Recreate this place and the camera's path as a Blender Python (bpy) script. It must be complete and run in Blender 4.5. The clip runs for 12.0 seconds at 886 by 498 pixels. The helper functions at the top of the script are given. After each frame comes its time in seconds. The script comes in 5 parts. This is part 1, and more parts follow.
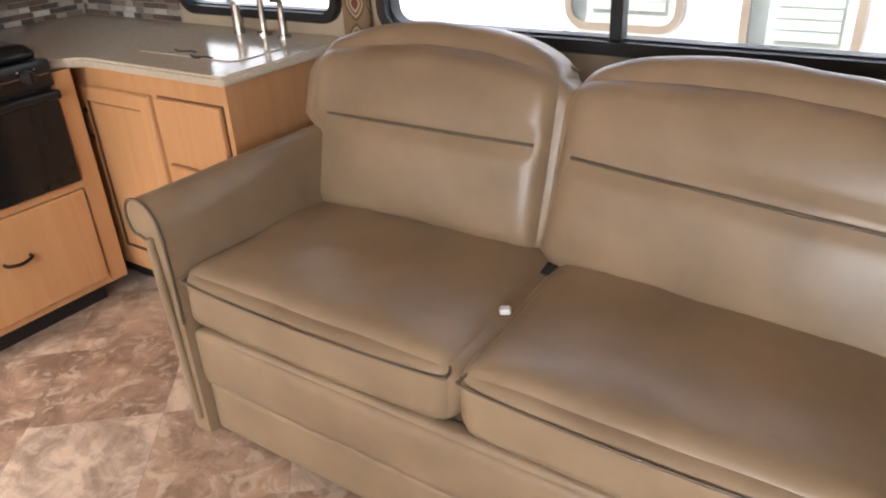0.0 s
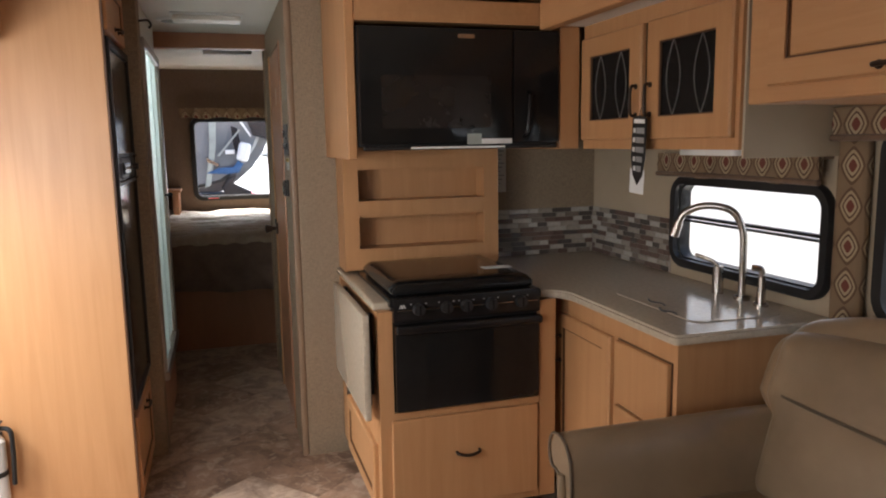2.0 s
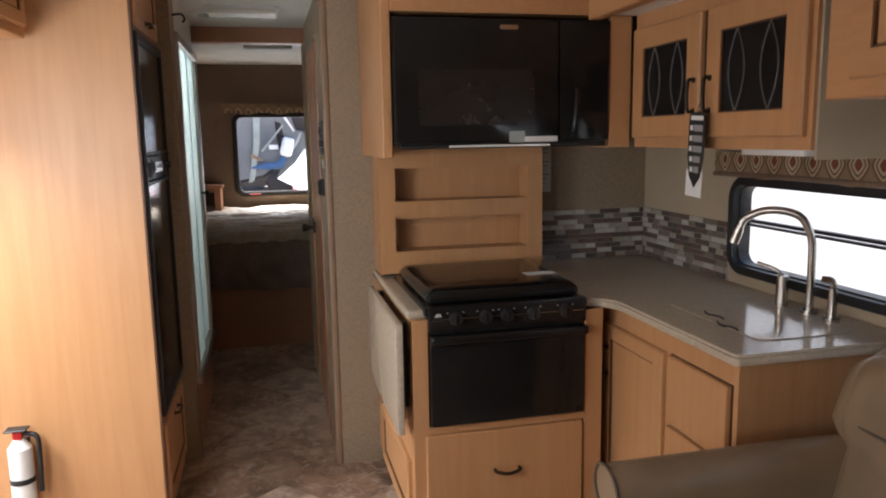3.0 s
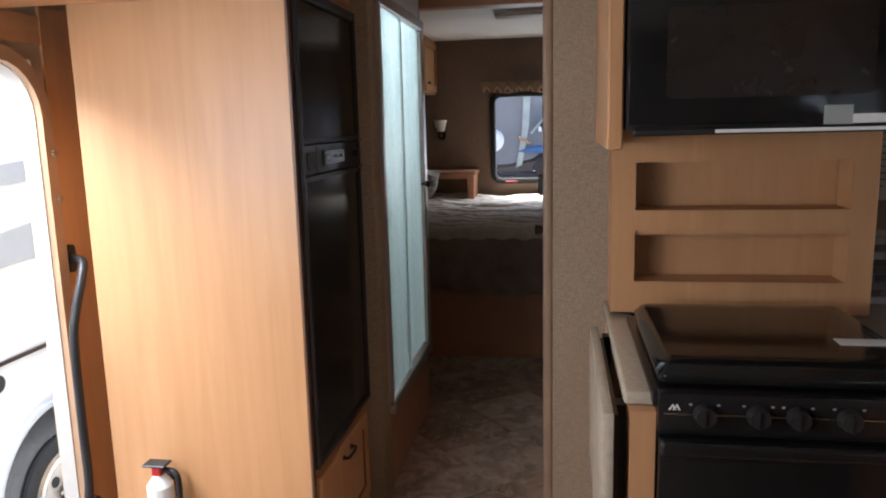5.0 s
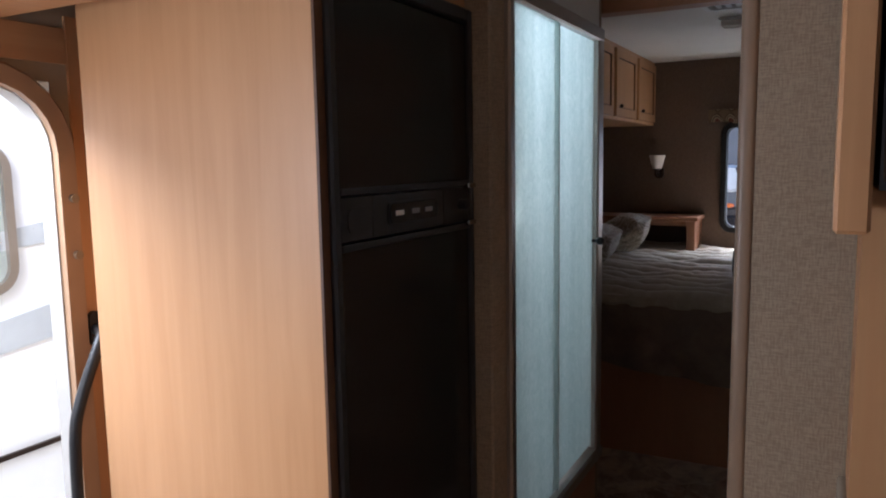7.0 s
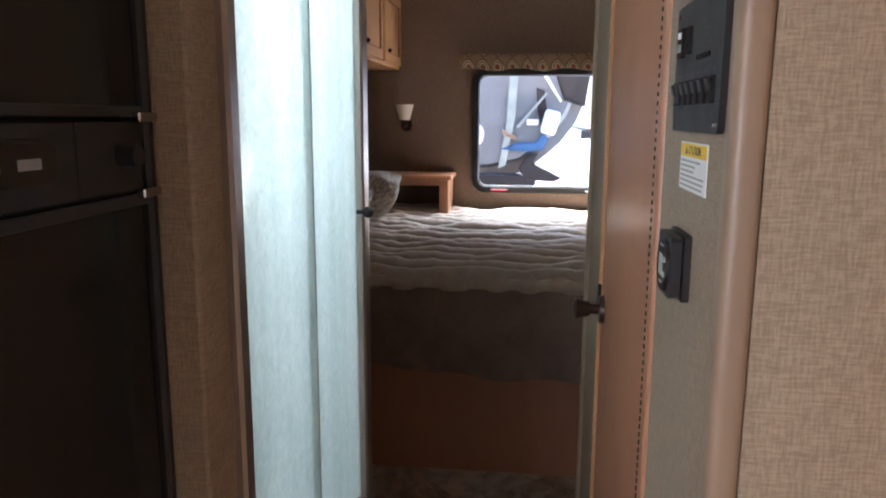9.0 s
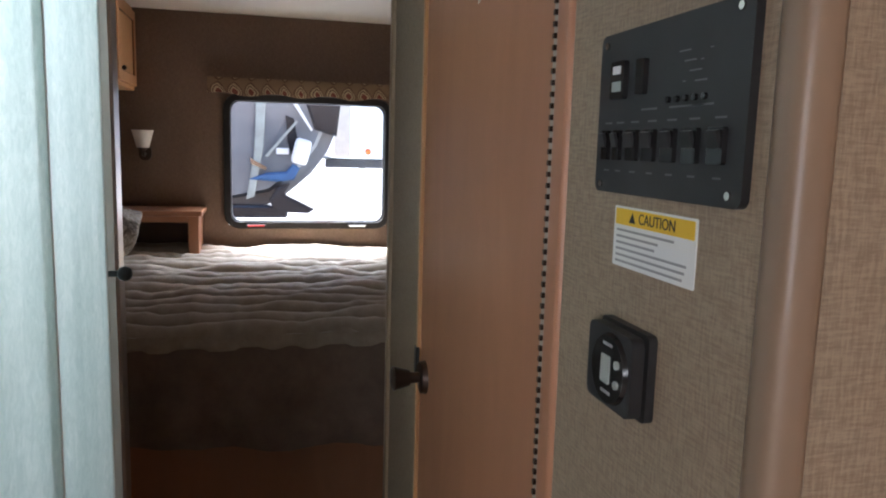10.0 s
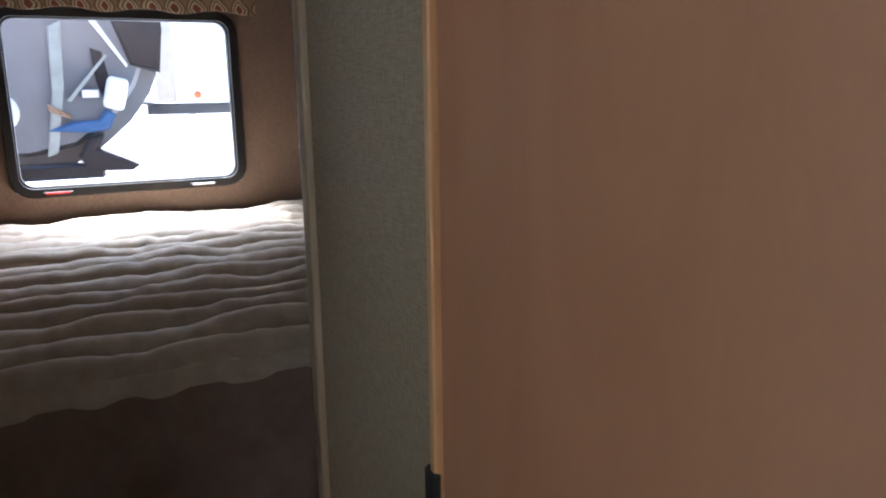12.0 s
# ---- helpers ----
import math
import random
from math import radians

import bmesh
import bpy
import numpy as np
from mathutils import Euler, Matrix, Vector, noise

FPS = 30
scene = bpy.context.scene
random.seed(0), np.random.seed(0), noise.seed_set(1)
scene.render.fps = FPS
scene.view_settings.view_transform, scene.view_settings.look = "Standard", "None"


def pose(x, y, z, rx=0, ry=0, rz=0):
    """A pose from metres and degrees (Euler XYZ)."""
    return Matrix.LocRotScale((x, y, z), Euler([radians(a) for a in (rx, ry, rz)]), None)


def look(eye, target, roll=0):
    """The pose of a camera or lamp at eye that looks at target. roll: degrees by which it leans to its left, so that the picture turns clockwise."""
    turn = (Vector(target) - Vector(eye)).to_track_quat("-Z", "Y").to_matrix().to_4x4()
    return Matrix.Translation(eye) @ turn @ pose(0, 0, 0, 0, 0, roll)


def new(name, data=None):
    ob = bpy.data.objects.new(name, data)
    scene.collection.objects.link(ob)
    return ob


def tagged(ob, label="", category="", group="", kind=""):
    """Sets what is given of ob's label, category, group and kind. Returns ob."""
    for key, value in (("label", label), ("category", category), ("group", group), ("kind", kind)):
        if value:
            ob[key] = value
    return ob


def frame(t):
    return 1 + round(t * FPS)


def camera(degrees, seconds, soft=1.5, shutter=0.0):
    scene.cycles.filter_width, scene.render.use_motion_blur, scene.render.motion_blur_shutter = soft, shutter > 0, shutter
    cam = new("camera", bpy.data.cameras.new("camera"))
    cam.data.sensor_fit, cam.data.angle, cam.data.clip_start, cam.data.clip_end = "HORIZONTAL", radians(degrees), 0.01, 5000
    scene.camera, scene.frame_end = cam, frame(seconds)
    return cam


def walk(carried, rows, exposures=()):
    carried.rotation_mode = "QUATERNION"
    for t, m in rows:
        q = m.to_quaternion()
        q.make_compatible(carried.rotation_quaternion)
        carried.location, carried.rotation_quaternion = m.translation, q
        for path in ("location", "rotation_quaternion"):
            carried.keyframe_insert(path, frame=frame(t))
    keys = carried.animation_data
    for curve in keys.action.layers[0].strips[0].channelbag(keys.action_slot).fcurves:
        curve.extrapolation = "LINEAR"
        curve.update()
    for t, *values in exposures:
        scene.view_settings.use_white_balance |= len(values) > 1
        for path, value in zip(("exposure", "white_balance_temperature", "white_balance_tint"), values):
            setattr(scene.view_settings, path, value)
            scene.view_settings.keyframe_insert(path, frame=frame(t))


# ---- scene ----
cam = camera(62.4, 12.0, 2.0)
PATH = [
    (0, (1.097, 1.072, 1.413), (0.069, 2.522, 0.496), -3.3),
    (0.5, (1.056, 1.073, 1.459), (-0.298, 2.276, 0.612), 0.2),
    (1, (1.109, 1.137, 1.486), (-0.535, 2.048, 0.802), 0.3),
    (1.5, (1.157, 1.166, 1.495), (-0.657, 1.874, 1.039), -0.3),
    (2, (1.166, 1.197, 1.492), (-0.728, 1.77, 1.202), -0.9),
    (2.5, (1.139, 1.212, 1.485), (-0.768, 1.755, 1.224), -0.2),
    (2.7, (1.099, 1.231, 1.493), (-0.814, 1.744, 1.215), -0.4),
    (4.3, (0.461, 1.5, 1.524), (-1.52, 1.555, 1.259), -1.1),
    (4.5, (0.371, 1.546, 1.516), (-1.612, 1.5, 1.263), -0.7),
    (5, (0.166, 1.562, 1.503), (-1.78, 1.246, 1.164), -1.4),
    (5.5, (-0.102, 1.504, 1.512), (-2.029, 1.054, 1.223), -2.0),
    (6, (-0.309, 1.552, 1.51), (-2.199, 0.951, 1.254), -2.6),
    (6.5, (-0.536, 1.669, 1.529), (-2.319, 0.789, 1.314), -0.7),
    (6.7, (-0.603, 1.69, 1.528), (-2.346, 0.737, 1.293), -0.4),
    (8.3, (-1.363, 1.417, 1.447), (-3.249, 0.831, 1.126), -3.0),
    (8.5, (-1.445, 1.406, 1.451), (-3.344, 0.872, 1.123), -1.4),
    (9, (-1.546, 1.326, 1.455), (-3.501, 1.098, 1.098), 0.3),
    (9.5, (-1.693, 1.205, 1.477), (-3.666, 1.396, 1.211), -1.5),
    (10, (-1.846, 1.189, 1.476), (-3.771, 1.659, 1.202), 1.6),
    (10.5, (-2.073, 1.254, 1.488), (-3.983, 1.803, 1.262), 0.8),
    (11, (-2.311, 1.224, 1.438), (-4.193, 1.816, 1.108), 1.0),
    (11.5, (-2.55, 1.192, 1.426), (-4.344, 1.983, 1.029), -0.9),
    (12, (-2.796, 1.241, 1.4), (-4.552, 2.099, 0.972), -0.8),
]
walk(cam, [(t, look(eye, target, roll)) for t, eye, target, roll in PATH],
     [(0.0, 2.75, 6100, 8), (1.0, 2.4, 6100, 8), (2.0, 1.6, 6300, 10), (2.7, 1.6, 6200, 10), (4.5, 1.95, 5700, 8), (5.2, 1.42, 5600, 9), (6.0, 1.1, 5400, 10), (6.7, 1.0, 5400, 11),
      (8.3, 2.35, 5600, 12), (9.5, 2.18, 5700, 12), (10.0, 1.85, 5800, 12), (10.5, 1.85, 5800, 13), (11.2, 1.95, 5600, 13), (12.0, 1.95, 5600, 13)])

# ---- world, sun, large lights ----
world = bpy.data.worlds.new("daylight")
scene.world = world
world.use_nodes = True
wn = world.node_tree
sky = wn.nodes.new("ShaderNodeTexSky")
sky.sky_type = "NISHITA"
sky.sun_disc = False
sky.sun_elevation = radians(57)
sky.sun_rotation = radians(250)
wn.links.new(sky.outputs[0], wn.nodes["Background"].inputs[0])
wn.nodes["Background"].inputs[1].default_value = 0.15
sun = new("sun", bpy.data.lights.new("sun", "SUN"))
sun.data.energy, sun.data.angle, sun.data.color = 5.0, radians(0.6), (1, 0.95, 0.87)
sun.matrix_basis = look((-8.0, -2.5, 12.0), (0.0, 0.0, 0.0))


def window_lamp(name, eye, target, w, h, power, color=(1, 0.98, 0.96)):
    ob = new(name, bpy.data.lights.new(name, "AREA"))
    ob.data.shape, ob.data.size, ob.data.size_y, ob.data.energy, ob.data.color = "RECTANGLE", w, h, power, color
    ob.matrix_basis = look(eye, target)
    return ob


# Added lamp inside the room, only to brighten the tall cabinet's end panel.
window_lamp("side_fill_lamp", (-0.30, 0.14, 1.43), (-1.83, 0.20, 0.95), 0.8, 0.5, 7.5)
window_lamp("entry_sky_daylight", (-1.30, -0.55, 2.12), (-1.70, 0.42, 0.70), 1.1, 0.5, 40)
# Added lamp that brightens the sofa from the unseen side opposite.
window_lamp("sofa_fill_lamp", (1.15, 0.04, 1.25), (0.75, 1.6, -0.1), 1.1, 0.5, 6)
window_lamp("rear_sky_daylight", (-7.0, 1.3, 2.35), (-5.6, 1.5, 0.8), 1.3, 0.7, 38, (0.95, 0.98, 1.0))
window_lamp("skylight_daylight", (-3.0, 0.45, 2.24), (-3.0, 0.45, 0.0), 0.5, 0.5, 3.2, (1.0, 1.0, 0.98))

# ---- materials ----
def nodes_of(name):
    m = bpy.data.materials.new(name)
    m.use_nodes = True
    nt = m.node_tree
    return m, nt, nt.nodes["Principled BSDF"]


def ramp(nt, fac, stops, constant=False):
    r = nt.nodes.new("ShaderNodeValToRGB")
    r.color_ramp.interpolation = "CONSTANT" if constant else "LINEAR"
    while len(r.color_ramp.elements) < len(stops):
        r.color_ramp.elements.new(0.5)
    for e, (p, c) in zip(r.color_ramp.elements, stops):
        e.position, e.color = p, (*c, 1)
    nt.links.new(fac, r.inputs[0])
    return r.outputs[0]


def tex(nt, scale, noise_scale, detail=4, rough=0.55, distort=0.0):
    co = nt.nodes.new("ShaderNodeTexCoord")
    mp = nt.nodes.new("ShaderNodeMapping")
    mp.inputs["Scale"].default_value = scale
    nt.links.new(co.outputs["Object"], mp.inputs[0])
    n = nt.nodes.new("ShaderNodeTexNoise")
    n.inputs["Scale"].default_value, n.inputs["Detail"].default_value = noise_scale, detail
    n.inputs["Roughness"].default_value, n.inputs["Distortion"].default_value = rough, distort
    nt.links.new(mp.outputs[0], n.inputs["Vector"])
    return n.outputs["Fac"]


def mathn(nt, op, a, b=None):
    n = nt.nodes.new("ShaderNodeMath")
    n.operation = op
    for i, v in ((0, a), (1, b)):
        if v is None:
            continue
        if isinstance(v, (int, float)):
            n.inputs[i].default_value = v
        else:
            nt.links.new(v, n.inputs[i])
    return n.outputs[0]


def bump(nt, bsdf, height, strength, dist):
    b = nt.nodes.new("ShaderNodeBump")
    b.inputs["Strength"].default_value, b.inputs["Distance"].default_value = strength, dist
    nt.links.new(height, b.inputs["Height"])
    nt.links.new(b.outputs[0], bsdf.inputs["Normal"])


def mix(nt, fac, a, b, mode="MIX"):
    n = nt.nodes.new("ShaderNodeMix")
    n.data_type, n.blend_type = "RGBA", mode
    for i, v in ((0, fac), (6, a), (7, b)):
        if isinstance(v, (int, float)):
            n.inputs[i].default_value = v
        elif isinstance(v, tuple):
            n.inputs[i].default_value = (*v, 1)
        else:
            nt.links.new(v, n.inputs[i])
    return n.outputs[2]


def plain(name, color, rough=0.5, metal=0.0, var=0.12, scale=8, bmp=0.0, fine=200, coat=0.0):
    m, nt, b = nodes_of(name)
    dark = tuple(c * (1 - var) for c in color)
    light = tuple(min(1, c * (1 + var)) for c in color)
    nt.links.new(ramp(nt, tex(nt, (1, 1, 1), scale), [(0.3, dark), (0.7, light)]), b.inputs["Base Color"])
    b.inputs["Metallic"].default_value = metal
    nt.links.new(mathn(nt, "ADD", mathn(nt, "MULTIPLY", tex(nt, (1, 1, 1), scale * 2.3), 0.16), rough - 0.08), b.inputs["Roughness"])
    b.inputs["Coat Weight"].default_value = coat
    if bmp:
        bump(nt, b, tex(nt, (1, 1, 1), fine, 3), bmp, 0.002)
    return m


def wood(name, c1, c2, rough=0.46, stretch=(14, 14, 0.9)):
    m, nt, b = nodes_of(name)
    grain = tex(nt, tuple(c * 0.55 for c in stretch), 3.0, 6, 0.6, 0.9)
    fine = tex(nt, tuple(s * 6 for s in stretch), 6.0, 3)
    cloud = tex(nt, (1, 1, 0.6), 4.5, 5, 0.6)
    base = ramp(nt, grain, [(0.25, c1), (0.75, c2)])
    base = mix(nt, mathn(nt, "MULTIPLY", fine, 0.12), base, tuple(c * 0.6 for c in c1))
    base = mix(nt, mathn(nt, "MULTIPLY", cloud, 0.3), base, tuple(min(1, c * 1.12) for c in c2))
    nt.links.new(base, b.inputs["Base Color"])
    b.inputs["Roughness"].default_value = rough
    b.inputs["Coat Weight"].default_value = 0.05
    b.inputs["Coat Roughness"].default_value = 0.3
    bump(nt, b, fine, 0.08, 0.001)
    return m


def woven(name, c1, c2):
    m, nt, b = nodes_of(name)
    up = tex(nt, (330, 330, 50), 1.0, 3, 0.6)
    across = tex(nt, (45, 45, 370), 1.0, 3, 0.6)
    s = mathn(nt, "ADD", mathn(nt, "MULTIPLY", up, 0.5), mathn(nt, "MULTIPLY", across, 0.5))
    base = ramp(nt, s, [(0.40, c1), (0.60, c2)])
    base = mix(nt, mathn(nt, "MULTIPLY", tex(nt, (1, 1, 1), 2.5), 0.2), base, c1)
    nt.links.new(base, b.inputs["Base Color"])
    b.inputs["Roughness"].default_value = 0.62
    bump(nt, b, s, 0.5, 0.003)
    return m


def medallion(name, pale=False):
    m, nt, b = nodes_of(name)
    co = nt.nodes.new("ShaderNodeTexCoord")
    sp = nt.nodes.new("ShaderNodeSeparateXYZ")
    nt.links.new(co.outputs["Object"], sp.inputs[0])
    along = mathn(nt, "ADD", sp.outputs[0], sp.outputs[1])
    u = mathn(nt, "ABSOLUTE", mathn(nt, "SUBTRACT", mathn(nt, "FRACT", mathn(nt, "MULTIPLY", along, 10.5)), 0.5))
    v = mathn(nt, "ABSOLUTE", mathn(nt, "SUBTRACT", mathn(nt, "FRACT", mathn(nt, "MULTIPLY", sp.outputs[2], 8.2)), 0.5))
    d = mathn(nt, "ADD", mathn(nt, "POWER", mathn(nt, "MULTIPLY", u, 2.0), 1.35), mathn(nt, "POWER", mathn(nt, "MULTIPLY", v, 2.0), 1.35))
    col = ramp(nt, d, [(0.0, (0.16, 0.035, 0.02)), (0.22, (0.45, 0.36, 0.23)), (0.40, (0.09, 0.045, 0.025)), (0.52, (0.42, 0.33, 0.2)), (0.72, (0.13, 0.075, 0.04)), (0.95, (0.24, 0.16, 0.09))], True)
    if pale:
        col = ramp(nt, tex(nt, (1, 1, 1), 17, 2, 0.5, 2.5), [(0.0, (0.22, 0.18, 0.14)), (0.46, (0.56, 0.50, 0.42)), (0.54, (0.22, 0.18, 0.14)), (0.60, (0.60, 0.54, 0.45))], True)
    col = mix(nt, mathn(nt, "MULTIPLY", tex(nt, (1, 1, 1), 300), 0.35), col, (0.1, 0.06, 0.04))
    nt.links.new(col, b.inputs["Base Color"])
    b.inputs["Roughness"].default_value = 0.85
    bump(nt, b, tex(nt, (1, 1, 1), 500), 0.2, 0.002)
    return m


def leather(name, color):
    m, nt, b = nodes_of(name)
    big = tex(nt, (1, 1, 1), 5, 3)
    pore = nt.nodes.new("ShaderNodeTexVoronoi")
    pore.inputs["Scale"].default_value = 380
    base = ramp(nt, big, [(0.3, tuple(c * 0.80 for c in color)), (0.7, tuple(c * 1.1 for c in color))])
    nt.links.new(base, b.inputs["Base Color"])
    nt.links.new(mathn(nt, "ADD", mathn(nt, "MULTIPLY", big, 0.16), 0.24), b.inputs["Roughness"])
    wr = tex(nt, (1, 1, 1), 16, 5, 0.6, 1.2)
    h = mathn(nt, "ADD", mathn(nt, "MULTIPLY", wr, 1.0), mathn(nt, "MULTIPLY", pore.outputs["Distance"], 0.12))
    bump(nt, b, h, 0.17, 0.006)
    return m


def floor_vinyl(name):
    m, nt, b = nodes_of(name)
    info = nt.nodes.new("ShaderNodeObjectInfo")
    shade = ramp(nt, info.outputs["Random"], [(0.0, (0.27, 0.172, 0.118)), (0.28, (0.40, 0.285, 0.21)), (0.60, (0.46, 0.345, 0.265)), (0.85, (0.33, 0.22, 0.155))], True)
    geo = nt.nodes.new("ShaderNodeNewGeometry")
    shift = nt.nodes.new("ShaderNodeVectorMath")
    shift.operation = "ADD"
    nt.links.new(geo.outputs["Position"], shift.inputs[0])
    nt.links.new(mathn(nt, "MULTIPLY", info.outputs["Random"], 60.0), shift.inputs[1])

    def slate(scale, detail, rough, distort):
        n = nt.nodes.new("ShaderNodeTexNoise")
        for key, v in (("Scale", scale), ("Detail", detail), ("Roughness", rough), ("Distortion", distort)):
            n.inputs[key].default_value = v
        nt.links.new(shift.outputs[0], n.inputs["Vector"])
        return n.outputs["Fac"]

    vein = slate(6.5, 10, 0.66, 0.8)
    veil = ramp(nt, vein, [(0.36, (0.50, 0.45, 0.42)), (0.47, (0.82, 0.79, 0.77)), (0.53, (1.1, 1.08, 1.06)), (0.66, (1.4, 1.38, 1.36))])
    col = mix(nt, 0.9, shade, veil, "MULTIPLY")
    spots = slate(13, 10, 0.7, 1.0)
    col = mix(nt, ramp(nt, spots, [(0.52, (0, 0, 0)), (0.60, (0.55, 0.55, 0.55))]), col, (0.56, 0.44, 0.34))
    chips = slate(34, 6, 0.7, 0.6)
    col = mix(nt, ramp(nt, chips, [(0.60, (0, 0, 0)), (0.68, (0.5, 0.5, 0.5))]), col, (0.17, 0.105, 0.07))
    nt.links.new(col, b.inputs["Base Color"])
    b.inputs["Roughness"].default_value = 0.42
    bump(nt, b, vein, 0.12, 0.003)
    return m


def mosaic(name):
    m, nt, b = nodes_of(name)
    info = nt.nodes.new("ShaderNodeObjectInfo")
    col = ramp(nt, info.outputs["Random"], [(0, (0.10, 0.085, 0.075)), (0.2, (0.21, 0.17, 0.14)), (0.4, (0.36, 0.32, 0.27)), (0.6, (0.15, 0.10, 0.08)), (0.78, (0.5, 0.46, 0.41))], True)
    col = mix(nt, 0.5, col, ramp(nt, tex(nt, (1, 1, 4), 30), [(0.3, (0.5, 0.5, 0.5)), (0.7, (1.2, 1.2, 1.2))]), "MULTIPLY")
    nt.links.new(col, b.inputs["Base Color"])
    b.inputs["Roughness"].default_value = 0.22
    return m


def glassy(name, tint=(1, 1, 1), rough=0.0, trans=1.0):
    m, nt, b = nodes_of(name)
    b.inputs["Base Color"].default_value = (*tint, 1)
    b.inputs["Transmission Weight"].default_value = trans
    b.inputs["Roughness"].default_value = rough
    b.inputs["IOR"].default_value = 1.12
    return m


def frosted(name, film=None):
    m, nt, b = nodes_of(name)
    b.inputs["Base Color"].default_value = (0.85, 0.89, 0.87, 1)
    b.inputs["Roughness"].default_value = 0.35
    b.inputs["Transmission Weight"].default_value = 0.6
    b.inputs["IOR"].default_value = 1.3
    tr = nt.nodes.new("ShaderNodeBsdfTranslucent")
    rain = tex(nt, (5, 5, 4.0), 9, 8, 0.75, 1.2)
    bands = tex(nt, (9, 9, 0.35), 1.6, 3)
    rain = mathn(nt, "ADD", mathn(nt, "MULTIPLY", rain, 0.68), mathn(nt, "MULTIPLY", bands, 0.32))
    nt.links.new(ramp(nt, rain, [(0.34, (0.46, 0.56, 0.54)), (0.5, (0.68, 0.76, 0.735)), (0.66, (0.92, 0.95, 0.93))]), tr.inputs[0])
    if film:
        for link in list(tr.inputs[0].links):
            nt.links.remove(link)
        tr.inputs[0].default_value = (*film, 1)
        b.inputs["Base Color"].default_value = (*film, 1)
    mx = nt.nodes.new("ShaderNodeMixShader")
    mx.inputs[0].default_value = 0.55
    nt.links.new(b.outputs[0], mx.inputs[1])
    nt.links.new(tr.outputs[0], mx.inputs[2])
    nt.links.new(mx.outputs[0], nt.nodes["Material Output"].inputs[0])
    bump(nt, b, rain, 0.6, 0.004)
    return m


def fabric(name, c1, c2, scale=40, bmp=0.3):
    m, nt, b = nodes_of(name)
    nt.links.new(ramp(nt, tex(nt, (1, 1, 1), scale, 6, 0.7), [(0.3, c1), (0.7, c2)]), b.inputs["Base Color"])
    b.inputs["Roughness"].default_value = 0.75
    b.inputs["Sheen Weight"].default_value = 0.2
    bump(nt, b, tex(nt, (1, 1, 1), 420, 2), bmp, 0.001)
    return m


def glow(name, color, strength):
    m, nt, b = nodes_of(name)
    b.inputs["Base Color"].default_value = (*color, 1)
    b.inputs["Emission Color"].default_value = (*color, 1)
    b.inputs["Emission Strength"].default_value = strength
    return m


MAPLE = wood("maple_veneer", (0.43, 0.212, 0.085), (0.53, 0.285, 0.130))
MAPLE_H = wood("maple_veneer_level", (0.43, 0.212, 0.085), (0.53, 0.285, 0.130), 0.46, (0.9, 14, 14))
CHERRY = wood("reddish_door_veneer", (0.33, 0.148, 0.076), (0.42, 0.197, 0.106), 0.38, (6, 6, 1.2))
# Dark glaze of beads and edges; also paints shade on recess backs.
GLAZE_AND_SHADE = plain("dark_glaze_and_shade", (0.10, 0.045, 0.02), 0.5)
WALL = woven("tan_woven_wallpaper", (0.225, 0.163, 0.106), (0.345, 0.262, 0.174))
WALL_PALE = plain("pale_tan_wallpaper", (0.43, 0.345, 0.24), 0.6, 0, 0.06, 4, 0.15, 160)
TRIM = plain("tan_vinyl_trim", (0.28, 0.20, 0.125), 0.45, 0, 0.08)
WALL_DARK = woven("dark_brown_woven_wallpaper", (0.135, 0.088, 0.060), (0.215, 0.145, 0.102))
CORNER = plain("warm_tan_corner_vinyl", (0.25, 0.168, 0.108), 0.42, 0, 0.08)
JAMB = plain("brown_moulded_jamb", (0.36, 0.215, 0.12), 0.4, 0, 0.08)
CEIL = plain("off_white_ceiling_panel", (0.74, 0.71, 0.66), 0.7, 0, 0.03, 3, 0.2, 90)
LEATHER = leather("taupe_leatherette", (0.265, 0.187, 0.115))
PIPING = plain("dark_piping", (0.11, 0.08, 0.052), 0.5)
COUNTER = plain("beige_solid_surface", (0.46, 0.39, 0.30), 0.13, 0, 0.10, 60, 0.0)
BLACK = plain("black_enamel", (0.012, 0.011, 0.011), 0.22, 0, 0.2)
BLACK_GLASS = plain("black_glass", (0.010, 0.010, 0.010), 0.1, 0, 0.1)
BLACK_MATT = plain("black_plastic", (0.022, 0.021, 0.021), 0.42, 0, 0.2)
FRIDGE = plain("black_refrigerator_panel", (0.012, 0.012, 0.013), 0.16, 0, 0.15)
BRONZE = plain("oil_rubbed_bronze", (0.045, 0.028, 0.02), 0.35, 0.6)
STEEL = plain("brushed_nickel", (0.50, 0.46, 0.42), 0.24, 1.0, 0.06)
ALU = plain("satin_aluminium", (0.42, 0.37, 0.33), 0.34, 0.9, 0.06)
WHITE = plain("white_plastic", (0.75, 0.75, 0.73), 0.4, 0, 0.03)
PAPER = plain("white_paper", (0.72, 0.72, 0.70), 0.8, 0, 0.03)
for dull in (BLACK_GLASS, BLACK, BLACK_MATT, FRIDGE):
    dull.node_tree.nodes["Principled BSDF"].inputs["Specular IOR Level"].default_value = 0.3
YELLOW = plain("yellow_print", (0.75, 0.48, 0.03), 0.7, 0, 0.03)
# Black for print, and for the shade in the sofa's cushion gap.
INK_AND_SHADE = plain("black_print_and_shade", (0.02, 0.02, 0.02), 0.7)
FAINT_INK = plain("faint_grey_print", (0.13, 0.13, 0.13), 0.7)
GREY_INK = plain("grey_print", (0.30, 0.30, 0.30), 0.7)
LEAD = plain("dull_lead_came", (0.16, 0.15, 0.14), 0.4, 0.5)
